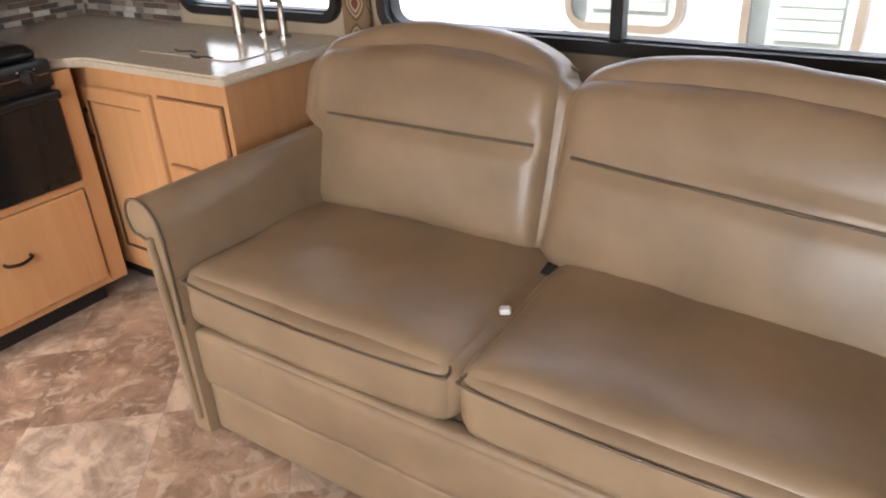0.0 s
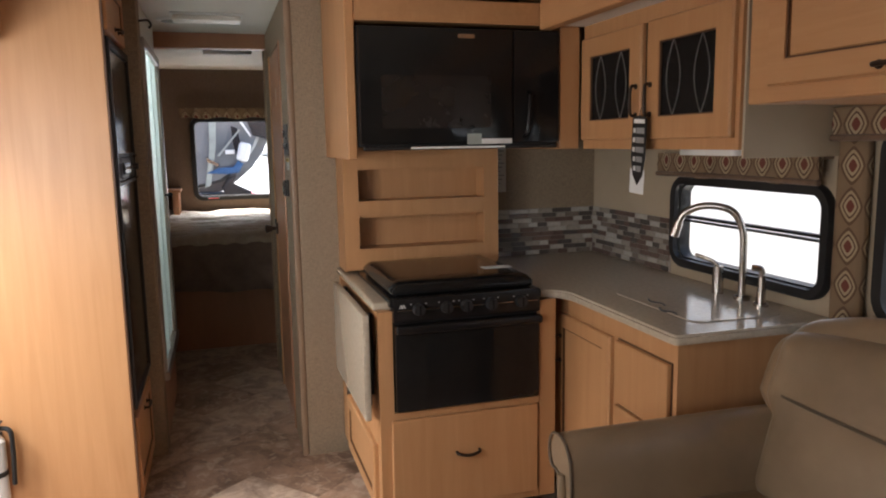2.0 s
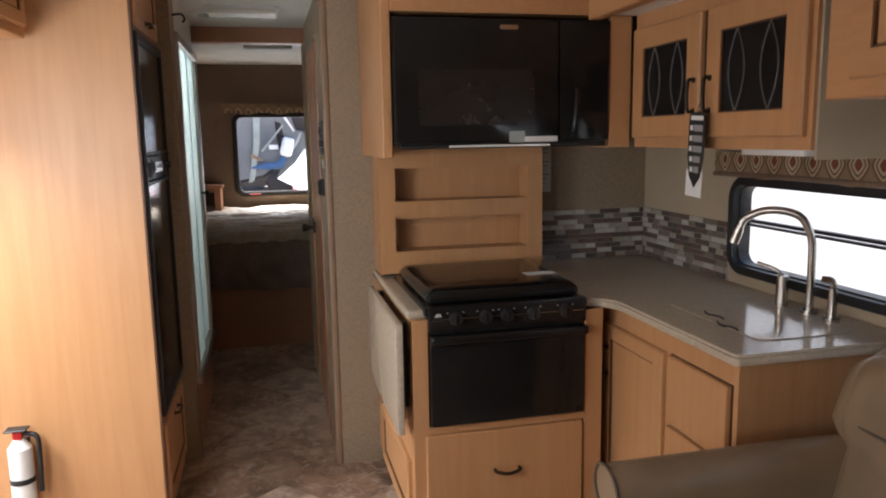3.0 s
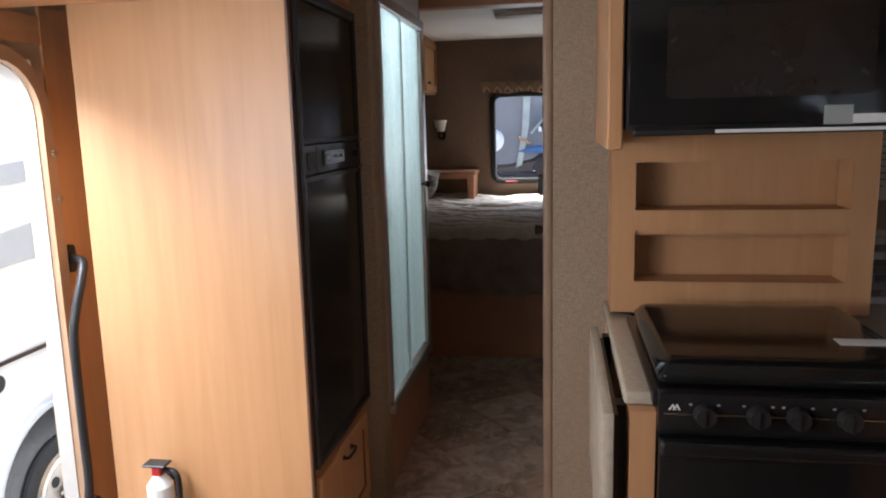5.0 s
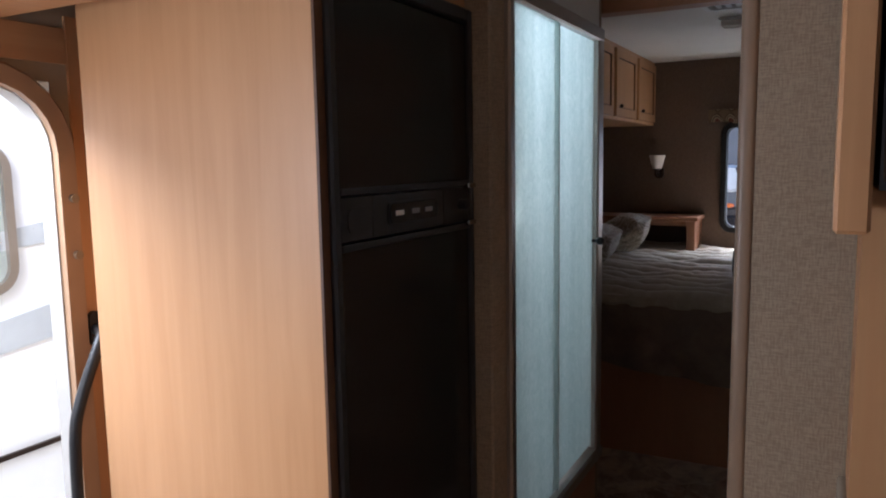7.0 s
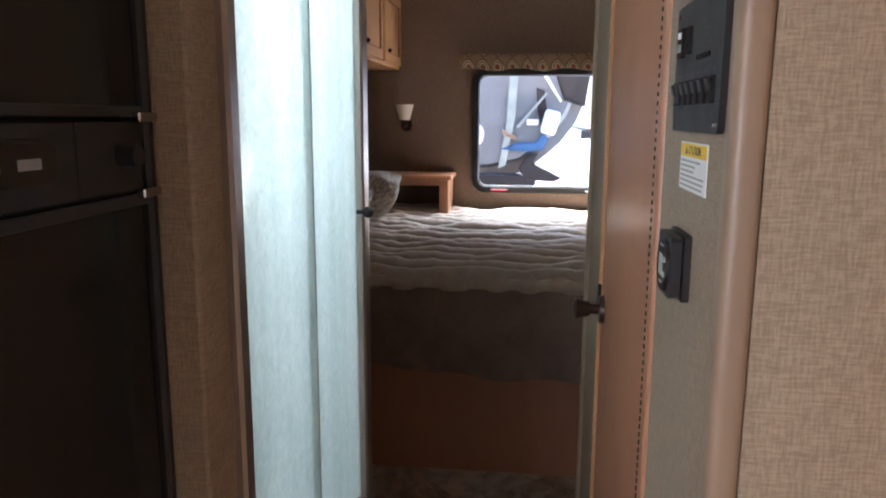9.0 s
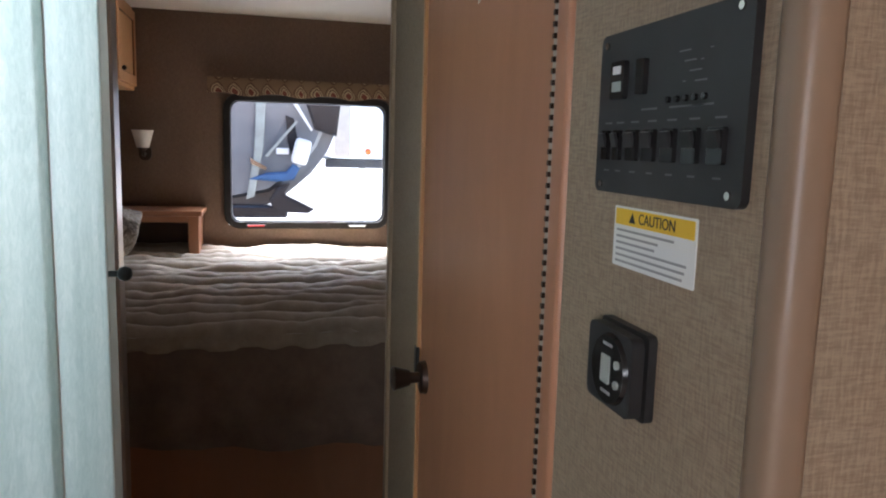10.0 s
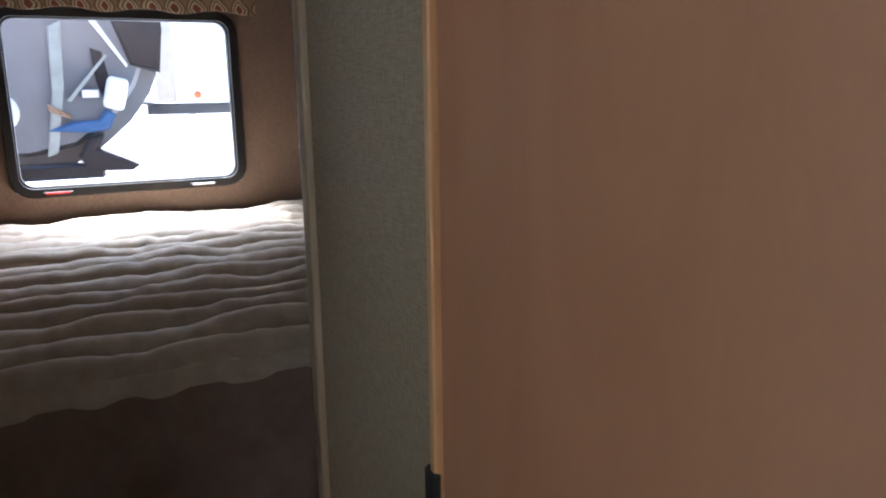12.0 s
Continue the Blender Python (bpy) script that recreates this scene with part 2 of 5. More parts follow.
SEAL = plain("pale_grey_rubber", (0.42, 0.39, 0.35), 0.6, 0, 0.06)
STRIPE = plain("light_grey_stripe", (0.50, 0.52, 0.53), 0.3, 0, 0.05)
LCD = plain("grey_lcd", (0.33, 0.36, 0.33), 0.25)
MAROON = plain("maroon_curtain", (0.13, 0.02, 0.025), 0.6)
PINK = frosted("pale_red_film", (0.95, 0.45, 0.5))
RED = plain("red_paint", (0.5, 0.02, 0.02), 0.35)
QUILT = fabric("taupe_quilt", (0.33, 0.26, 0.19), (0.44, 0.36, 0.27), 18)
SKIRT = fabric("dark_brown_fabric", (0.15, 0.098, 0.07), (0.21, 0.14, 0.10), 14)
PILLOW = medallion("damask_pillow_fabric", True)
VALANCE = medallion("medallion_fabric")
VAL_PLAIN = fabric("brown_valance_border", (0.12, 0.07, 0.04), (0.18, 0.11, 0.065))
PANE = glassy("window_glass")
SMOKED = glassy("smoked_glass", (0.03, 0.026, 0.024), 0.05, 0.4)
FROST = frosted("rain_glass")
OPAL = plain("opal_glass_shade", (0.8, 0.76, 0.7), 0.3, 0, 0.02)
SHOWER = plain("white_shower_wall", (0.78, 0.8, 0.79), 0.3, 0, 0.03)
VINYL = floor_vinyl("stone_pattern_vinyl")
MOSAIC = mosaic("glass_and_stone_mosaic")
GROUT = plain("grey_grout", (0.33, 0.29, 0.25), 0.8)
CONCRETE = plain("pale_gravel_lot", (0.70, 0.68, 0.65), 0.9, 0, 0.15, 3, 0.5, 60)
GELCOAT = plain("white_gelcoat", (0.86, 0.86, 0.86), 0.25, 0, 0.02)
GREY_COAT = plain("grey_gelcoat", (0.17, 0.18, 0.19), 0.12, 0, 0.08, 3)
DARK_COAT = plain("charcoal_gelcoat", (0.02, 0.021, 0.025), 0.2, 0, 0.2, 3)
BLUE_COAT = plain("blue_grey_stripe", (0.05, 0.12, 0.26), 0.25, 0, 0.1)
RUBBER = plain("black_rubber", (0.02, 0.02, 0.02), 0.8)
TAILLIGHT = plain("orange_lens", (0.7, 0.16, 0.03), 0.25)


# ---- building helpers ----
def part(name, bm, material, parent=None, label="", smooth=False):
    me = bpy.data.meshes.new(name)
    bmesh.ops.recalc_face_normals(bm, faces=bm.faces[:])
    bm.to_mesh(me)
    bm.free()
    me.materials.append(material)
    if smooth:
        for p in me.polygons:
            p.use_smooth = True
        me.set_sharp_from_angle(angle=radians(40))
    ob = new(name, me)
    if parent is not None:
        ob.parent = parent
        if parent.type == "EMPTY":
            ob.matrix_parent_inverse = Matrix.Translation(-Vector(parent.location))
    if label:
        ob["label"] = label
    return ob


def thing(name, at, label, category, group="", kind=""):
    ob = new(name)
    ob.location = at
    ob.empty_display_size = 0.05
    return tagged(ob, label, category, group, kind)


def box(x0, x1, y0, y1, z0, z1, bev=0.0, bm=None, seg=1, m=None):
    bm = bm or bmesh.new()
    mm = Matrix.LocRotScale(((x0 + x1) / 2, (y0 + y1) / 2, (z0 + z1) / 2), None, (abs(x1 - x0), abs(y1 - y0), abs(z1 - z0)))
    r = bmesh.ops.create_cube(bm, size=1, matrix=(m @ mm) if m else mm)
    if bev:
        es = list({e for v in r["verts"] for e in v.link_edges})
        bmesh.ops.bevel(bm, geom=es, offset=bev, segments=seg, affect="EDGES", profile=0.6)
    return bm


def cyl(p, q, r, bm=None, r2=None, n=20):
    bm = bm or bmesh.new()
    p, q = Vector(p), Vector(q)
    m = Matrix.Translation((p + q) / 2) @ (q - p).to_track_quat("Z", "Y").to_matrix().to_4x4()
    bmesh.ops.create_cone(bm, cap_ends=True, segments=n, radius1=r, radius2=r if r2 is None else r2, depth=(q - p).length, matrix=m)
    return bm


def ball(c, r, bm=None, scale=(1, 1, 1)):
    bm = bm or bmesh.new()
    bmesh.ops.create_uvsphere(bm, u_segments=16, v_segments=10, radius=r, matrix=Matrix.LocRotScale(c, None, scale))
    return bm


def tube(pts, r, bm=None, n=10):
    """A round bar swept along a smooth line through pts."""
    bm = bm or bmesh.new()
    pts = [Vector(p) for p in pts]
    fine = []
    for i in range(len(pts) - 1):
        a, b, c, d = pts[max(i - 1, 0)], pts[i], pts[i + 1], pts[min(i + 2, len(pts) - 1)]
        for k in range(6):
            t = k / 6
            fine.append(0.5 * (2 * b + (c - a) * t + (2 * a - 5 * b + 4 * c - d) * t * t + (3 * b - a - 3 * c + d) * t ** 3))
    fine.append(pts[-1])
    rings, up = [], Vector((0.31, 0.17, 0.93))
    for i, p in enumerate(fine):
        d = (fine[min(i + 1, len(fine) - 1)] - fine[max(i - 1, 0)]).normalized()
        s = d.cross(up).normalized()
        w = d.cross(s)
        rings.append([bm.verts.new(p + r * (math.cos(6.28318 * k / n) * s + math.sin(6.28318 * k / n) * w)) for k in range(n)])
    for a, b in zip(rings, rings[1:]):
        for k in range(n):
            bm.faces.new((a[k], a[(k + 1) % n], b[(k + 1) % n], b[k]))
    bm.faces.new(rings[0])
    bm.faces.new(rings[-1])
    return bm


def cushion(size, m, r=0.05, bulge=0.02, n=18, shape=None, wrinkle=0.0, seed=0.0):
    """A padded block: rounded edges, swollen faces, soft creases; shape bends a local point."""
    bm = bmesh.new()
    h = Vector(size) / 2
    r = min(r, min(h) * 0.98)
    grid = {}

    def vert(p):
        key = tuple(round(c, 5) for c in p)
        if key not in grid:
            q = Vector([p[i] * h[i] for i in range(3)])
            inner = Vector([max(-(h[i] - r), min(h[i] - r, q[i])) for i in range(3)])
            d = q - inner
            out = inner + d.normalized() * r if d.length > 1e-9 else q
            for i in range(3):
                a, b = p[(i + 1) % 3], p[(i + 2) % 3]
                if abs(p[i]) > 0.999:
                    out[i] += math.copysign(bulge * (1 - a ** 4) * (1 - b ** 4), p[i])
            if wrinkle:
                out += Vector((0, 0, 1)) * wrinkle * noise.noise(Vector(out) * 7 + Vector((seed, 0, 0)))
            if shape:
                out = shape(out, h)
            grid[key] = bm.verts.new(m @ out)
        return grid[key]

    steps = [math.sin(math.pi / 2 * (2 * i / n - 1)) for i in range(n + 1)]
    for ax in range(3):
        for s in (-1, 1):
            for i in range(n):
                for j in range(n):
                    c = []
                    for a, b in ((i, j), (i + 1, j), (i + 1, j + 1), (i, j + 1)):
                        p = [0, 0, 0]
                        p[ax], p[(ax + 1) % 3], p[(ax + 2) % 3] = s, steps[a], steps[b]
                        c.append(vert(tuple(p)))
                    bm.faces.new(c)
    return bm


def round_rect(w, h, r, n=6):
    out = []
    for cx, cy, a0 in ((w / 2 - r, h / 2 - r, 0), (-w / 2 + r, h / 2 - r, 90), (-w / 2 + r, -h / 2 + r, 180), (w / 2 - r, -h / 2 + r, 270)):
        for k in range(n + 1):
            a = radians(a0 + 90 * k / n)
            out.append((cx + r * math.cos(a), cy + r * math.sin(a)))
    return out


def ring(m, w, h, r, border, depth, bm=None, ro=None):
    """A frame with rounded corners: opening w by h, in the local xy plane, depth along z."""
    bm = bm or bmesh.new()
    i, o = round_rect(w, h, r), round_rect(w + 2 * border, h + 2 * border, r + border if ro is None else ro)
    cols = []
    for (a, b), (c, d) in zip(i, o):
        cols.append([bm.verts.new(m @ Vector(v)) for v in ((a, b, 0), (c, d, 0), (c, d, depth * 0.7), (c - math.copysign(0.005, c), d - math.copysign(0.005, d), depth), (a, b, depth))])
    for k in range(len(cols)):
        p, q = cols[k], cols[(k + 1) % len(cols)]
        for j in range(5):
            bm.faces.new((p[j], q[j], q[(j + 1) % 5], p[(j + 1) % 5]))
    return bm


def plate(m, w, h, r, depth, bm=None):
    """A slab with rounded corners, in the local xy plane, depth along z."""
    bm = bm or bmesh.new()
    o = round_rect(w, h, r)
    a = [bm.verts.new(m @ Vector((x, y, 0))) for x, y in o]
    b = [bm.verts.new(m @ Vector((x, y, depth))) for x, y in o]
    bm.faces.new(a), bm.faces.new(b)
    for k in range(len(o)):
        bm.faces.new((a[k], a[(k + 1) % len(o)], b[(k + 1) % len(o)], b[k]))
    return bm


def facing(x, y, z, toward):
    """A frame of reference on a wall: local x level, local y up, local z out of the wall along toward ('+x', '-x', '+y', '-y')."""
    rz = {"-y": 0, "+x": 90, "+y": 180, "-x": -90}[toward]
    return pose(x, y, z, 90, 0, rz)


def wall(name, axis, at, thick, u0, u1, z0, z1, material, holes=(), label=""):
    """An upright wall along x (axis 'y', at y) or along y (axis 'x', at x), with openings."""
    bm = bmesh.new()
    us = sorted({u0, u1, *[h[0] for h in holes], *[h[1] for h in holes]})
    zs = sorted({z0, z1, *[h[2] for h in holes], *[h[3] for h in holes]})
    for a, b in zip(us, us[1:]):
        for c, d in zip(zs, zs[1:]):
            if any(h[0] <= (a + b) / 2 <= h[1] and h[2] <= (c + d) / 2 <= h[3] for h in holes):
                continue
            if axis == "y":
                box(a, b, at, at + thick, c, d, 0, bm)
            else:
                box(at, at + thick, a, b, c, d, 0, bm)
    bmesh.ops.remove_doubles(bm, verts=bm.verts[:], dist=1e-5)
    return tagged(part(name, bm, material), label, "wall", "", "structure")


def text(body, m, size, material, parent, name="lettering"):
    cu = bpy.data.curves.new(name, "FONT")
    cu.body, cu.size, cu.extrude, cu.align_x, cu.align_y = body, size, 0.0003, "CENTER", "CENTER"
    tmp = bpy.data.objects.new(name, cu)
    scene.collection.objects.link(tmp)
    bpy.context.view_layer.update()
    me = bpy.data.meshes.new_from_object(tmp.evaluated_get(bpy.context.evaluated_depsgraph_get()))
    bpy.data.objects.remove(tmp)
    me.transform(m)
    me.materials.clear()
    me.materials.append(material)
    ob = new(name, me)
    ob.parent = parent
    if parent.type == "EMPTY":
        ob.matrix_parent_inverse = Matrix.Translation(-Vector(parent.location))
    return ob


def pull(parent, a, b, out, material=None):
    """A small arched handle between a and b, standing out along out."""
    a, b, o = Vector(a), Vector(b), Vector(out)
    h = part("handle", tube([a, a + o * 0.8, a.lerp(b, 0.3) + o, a.lerp(b, 0.7) + o, b + o * 0.8, b], 0.0055), material or BRONZE, parent, "dark bronze pull", True)
    for e in (a, b):
        part("rosette", cyl(e, e + o * 0.15, 0.010, n=12), BRONZE, h)
    return h


def panel_door(parent, m, w, h, name="door", frame_w=0.052, glass=None, material=None):
    """A framed cabinet door in the local xy plane, front along z."""
    bm = bmesh.new()
    t = 0.02
    f = frame_w
    ring(m, w - 2 * f, h - 2 * f, 0.001, f, t, bm, 0.004)
    d = part(name, bm, material or MAPLE, parent)
    if glass is None:
        bm = box(-w / 2 + f + 0.006, w / 2 - f - 0.006, -h / 2 + f + 0.006, h / 2 - f - 0.006, 0.002, 0.012, 0.004, None, 1, m)
        part("panel", bm, material or MAPLE, d)
    else:
        part("pane", box(-w / 2 + f - 0.003, w / 2 - f + 0.003, -h / 2 + f - 0.003, h / 2 - f + 0.003, 0.006, 0.009, 0, None, 1, m), glass, d, "dark smoked glass pane")
    bm = bmesh.new()
    g = 0.005
    wi, hi = w - 2 * f, h - 2 * f
    for x0, x1, y0, y1 in ((-wi / 2, wi / 2, -hi / 2, -hi / 2 + g), (-wi / 2, wi / 2, hi / 2 - g, hi / 2), (-wi / 2, -wi / 2 + g, -hi / 2, hi / 2), (wi / 2 - g, wi / 2, -hi / 2, hi / 2)):
        box(x0, x1, y0, y1, 0.012, 0.0165, 0, bm, 1, m)
    part("glazed_bead", bm, GLAZE_AND_SHADE, d, "dark glazed bead line")
    return d


# ---- the large structure ----
YW = 3.05      # inner face of the kitchen and sofa window wall
XB = -2.24     # face of the wall behind the range
YH = 1.512     # hall wall with the switch panel
XR = -6.49     # bedroom rear wall
ZC = 2.165     # ceiling

wall("wall_window_side", "y", YW, 0.06, -2.3, 2.2, 0.0, ZC + 0.1, WALL_PALE, [(-1.50, -0.70, 0.985, 1.31), (-0.47, 1.12, 0.965, 1.50)], "pale tan wallpapered wall with two windows")
wall("wall_slide_end", "x", 2.2, 0.06, 1.6, YW + 0.06, 0.0, ZC + 0.1, WALL, (), "tan wallpapered slide end wall")
wall("wall_front_side", "y", 1.6, 0.06, 2.26, 3.5, 0.0, ZC + 0.1, WALL, (), "tan wallpapered side wall")
# Unseen front wall, left solid to keep front light off the kitchen.
wall("wall_front", "x", 3.5, 0.06, -0.06, 1.66, 0.0, ZC + 0.1, WALL, (), "unseen tan wallpapered wall closing off the front")
# Beside the doorway, two unseen window openings are added to let light in.
wall("wall_entry_side", "y", -0.06, 0.06, -3.9, 3.5, 0.0, ZC + 0.1, WALL_PALE, [(-1.86, -1.22, 0.0, 1.72), (-0.75, 0.45, 1.1, 1.6), (0.58, 1.72, 1.0, 1.5)], "wall with the rounded entry door opening")
wall("wall_behind_range", "x", XB - 0.028, 0.028, YH + 0.026, YW, 0.0, ZC + 0.1, WALL, (), "tan woven wallpaper on the wall behind the range")
wall("wall_hall", "y", YH, 0.05, -2.60, XB - 0.028, 0.0, ZC + 0.1, WALL, (), "tan woven wallpaper wall with switch panel")
wall("wall_hall_end", "y", YH, 0.05, -3.74, -3.372, 0.0, ZC + 0.1, WALL, (), "grey tan woven wallpaper strip beside the bathroom door")
wall("wall_above_door", "y", YH, 0.05, -3.372, -2.60, 2.0, ZC + 0.1, WALL, (), "strip of tan wallpaper over the bathroom door")
wall("wall_bath_back", "y", YW, 0.06, -3.79, -2.3, 0.0, ZC + 0.1, WALL, (), "plain bathroom wall")
wall("wall_bedroom_partition", "x", -3.79, 0.05, YH + 0.05, YW, 0.0, ZC + 0.14, WALL, (), "tan wallpapered bedroom partition")
wall("wall_bedroom_rear", "x", XR - 0.06, 0.06, -0.06, YW, 0.0, 2.3, WALL_DARK, [(0.965, 1.94, 0.97, 1.74)], "dark brown woven wallpaper rear wall with window")
wall("wall_bedroom_side", "y", YW, 0.06, XR - 0.06, -3.79, 0.0, 2.3, WALL, (), "tan wallpapered bedroom wall")
wall("wall_bedroom_head", "y", -0.06, 0.06, XR, -3.9, 0.0, 2.3, WALL_DARK, (), "dark brown wallpapered wall at the bed's head")
wall("wall_shower_end", "x", -3.54, 0.05, 0.0, 0.87, 0.0, ZC + 0.1, WALL, (), "wallpapered wall at the end of the shower")

# rounded corner trim of the hall wall
tagged(part("trim", box(XB - 0.028, XB + 0.006, YH - 0.006, YH + 0.026, 0.0, ZC, 0.013, None, 4), CORNER, None, "", True), "tan rounded corner trim strip", "trim", "", "structure")
tagged(part("trim", box(-3.765, -3.735, YH - 0.01, YH + 0.05, 0.0, ZC, 0.006, None, 3), TRIM, None, "", True), "pale wood end trim of the hall wall", "trim", "", "structure")

bm = bmesh.new()
for x0, x1, y0, y1 in ((-3.66, -3.30, -0.06, YW), (-3.30, -2.70, 0.72, YW), (-3.30, -2.70, -0.06, 0.18), (-2.70, 3.56, -0.06, YW + 0.06)):
    box(x0, x1, y0, y1, ZC, ZC + 0.05, 0, bm)
tagged(part("ceiling", bm, CEIL), "off-white ceiling panels with a shower skylight opening", "ceiling", "", "structure")
tagged(part("ceiling", box(XR - 0.06, -3.66, -0.06, YW + 0.06, 2.225, 2.27), CEIL), "off-white bedroom ceiling", "ceiling", "", "structure")
bm = bmesh.new()
for x0, x1, y0, y1 in ((-3.32, -3.30, 0.16, 0.74), (-2.70, -2.68, 0.16, 0.74), (-3.30, -2.70, 0.16, 0.18), (-3.30, -2.70, 0.72, 0.74)):
    box(x0, x1, y0, y1, ZC, ZC + 0.14, 0, bm)
tagged(part("skylight_shaft", bm, WHITE), "white skylight shaft over the shower", "skylight", "", "structure")

# header over the bedroom entry
tagged(part("trim", box(-3.70, -3.61, 0.83, YH + 0.02, 2.075, ZC + 0.08, 0.004), CHERRY), "wooden header over the bedroom entry", "trim", "", "structure")

# floor: base sheet, tiles at the end of the file
floor = tagged(part("floor", box(XR - 0.06, 3.56, -0.06, YW + 0.06, -0.06, -0.004), VINYL), "stone-patterned vinyl floor laid in diamonds", "floor", "", "structure")


# ---- windows ----
def window(name, m, w, h, r, border, label, bars=(), posts=()):
    ob = thing(name, m.translation, label, "window", "", "structure")
    part("window_frame", ring(m, w, h, r, border, 0.028), BLACK_MATT, ob, "black frame with rounded corners", True)
    part("window_gasket", ring(m @ pose(0, 0, -0.05), w - 0.012, h - 0.012, r, 0.014, 0.05), BLACK_MATT, ob)
    p = part("pane", box(-w / 2, w / 2, -h / 2, h / 2, -0.03, -0.026, 0, None, 1, m), PANE, ob)
    p.visible_shadow = False
    for z, t in bars:
        part("bar", box(-w / 2, w / 2, z - t, z + t, -0.036, -0.006, 0.003, None, 1, m), BLACK_MATT, ob)
    for x, t in posts:
        part("post", box(x - t, x + t, -h / 2, h / 2, -0.036, 0.012, 0.003, None, 1, m), BLACK_MATT, ob)
    return ob


window("window_1", facing(-1.10, YW, 1.148, "-y"), 0.79, 0.315, 0.05, 0.035, "kitchen window in a black rounded frame", [(0.018, 0.006), (0.002, 0.004)])
window("window_2", facing(0.325, YW, 1.233, "-y"), 1.58, 0.525, 0.05, 0.04, "wide sliding window behind the sofa in a black frame", [(-0.02, 0.009)], [(0.0, 0.018)])
w3 = window("window_3", facing(XR, 1.452, 1.358, "+x"), 0.94, 0.735, 0.055, 0.04, "bedroom escape window in a black rounded frame")
for y, c in ((1.13, RED), (1.75, WHITE)):
    h = part("latch", box(XR + 0.028, XR + 0.05, y - 0.06, y + 0.06, 0.965, 0.978, 0.004), BLACK_MATT, w3)
    part("lever", box(XR + 0.05, XR + 0.056, y - 0.05, y + 0.05, 0.967, 0.976, 0.002), c, h)
part("sticker", box(XR - 0.02, XR - 0.018, 1.50, 1.60, 1.005, 1.035), PINK, w3, "pale red exit sticker")
text("EXIT", facing(XR - 0.017, 1.55, 1.02, "+x"), 0.028, WHITE, w3)
# Unseen window, added so that light reaches the sofa's front.
window("window_5", facing(1.15, 0.0, 1.25, "+y"), 1.12, 0.49, 0.05, 0.03, "added unseen window in a black frame opposite the sofa")
# Unseen window, added to go with the lamp on the tall cabinet.
window("window_4", facing(-0.15, 0.0, 1.35, "+y"), 1.18, 0.49, 0.05, 0.03, "added unseen side window in a black frame")

# entry door opening: pale rounded jamb
entry = thing("door_1", (-1.54, -0.06, 0), "open entry doorway with a rounded pale jamb", "doorway", "", "structure")
part("jamb", ring(facing(-1.54, 0.0, 0.72, "+y"), 0.63, 1.98, 0.16, 0.05, 0.022), JAMB, entry, "brown moulded jamb", True)
part("header_panel", box(-1.905, -0.95, 0.0, 0.007, 1.765, 1.85), MAPLE_H, entry, "maple panel over the doorway")
part("seal", ring(facing(-1.54, -0.05, 0.72, "+y"), 0.622, 1.972, 0.155, 0.010, 0.05), SEAL, entry, "pale grey weather seal", True)
for z in (1.44, 1.30):
    b = part("snap", cyl((-1.885, 0.015, z), (-1.885, 0.032, z), 0.011, n=14), TRIM, entry)
part("jamb_panel", box(-2.19, -1.908, 0.0, 0.008, 0.0, 1.88), MAPLE, entry, "maple panel beside the doorway")
part("latch_plate", box(-1.89, -1.87, 0.0, 0.012, 0.52, 0.60, 0.003), WHITE, entry)

# grab handle
g = thing("grab_handle", (-1.91, 0.0, 1.08), "black curved grab handle beside the entry door", "grab handle")
part("mount", plate(facing(-1.925, 0.0, 1.105, "+y"), 0.035, 0.09, 0.016, 0.02), BLACK_MATT, g, "", True)
part("bar", tube([(-1.925, 0.015, 1.105), (-1.90, 0.07, 1.10), (-1.865, 0.088, 1.055), (-1.82, 0.088, 0.96), (-1.795, 0.088, 0.86), (-1.79, 0.088, 0.6), (-1.79, 0.088, 0.40), (-1.80, 0.06, 0.30), (-1.83, 0.02, 0.27)], 0.014), BLACK_MATT, g, "", True)
part("mount", plate(facing(-1.885, 0.022, 0.26, "+y"), 0.035, 0.09, 0.016, 0.02), BLACK_MATT, g, "", True)

# ---- tall cabinet with the refrigerator ----
XP, YF = -1.83, 0.815
pantry = thing("tall_cabinet", (-2.2, 0.45, 0), "tall maple cabinet end panel housing the refrigerator", "cabinet")
part("side_panel", box(XP - 0.02, XP, 0.155, YF, 0.0, ZC, 0.003), MAPLE, pantry)
part("return_panel", box(-2.2, XP - 0.02, 0.155, 0.170, 0.0, ZC, 0.002), MAPLE, pantry)
part("edge_strip", box(XP - 0.022, XP + 0.003, YF, YF + 0.006, 0.0, ZC), GLAZE_AND_SHADE, pantry, "dark edge strip")
bm = box(-2.62, XP - 0.02, YF - 0.03, YF - 0.005, 0.0, 0.45)
box(-2.62, XP - 0.02, YF - 0.03, YF - 0.005, 1.90, ZC, 0, bm)
box(-2.62, -2.47, YF - 0.03, YF - 0.004, 0.45, 1.90, 0, bm)
part("face_frame", bm, MAPLE, pantry)
part("carcass", box(-2.62, -2.2, 0.02, YF - 0.6, 0.0, ZC), MAPLE, pantry)
d = panel_door(pantry, facing(-2.15, YF - 0.005, 2.03, "+y"), 0.56, 0.22, "door", 0.045)
pull(d, (-2.19, YF + 0.016, 1.955), (-2.10, YF + 0.016, 1.955), (0, 0.022, 0))
d = panel_door(pantry, facing(-2.15, YF - 0.005, 0.25, "+y"), 0.56, 0.34, "door", 0.05)
pull(d, (-2.19, YF + 0.016, 0.38), (-2.10, YF + 0.016, 0.38), (0, 0.022, 0))

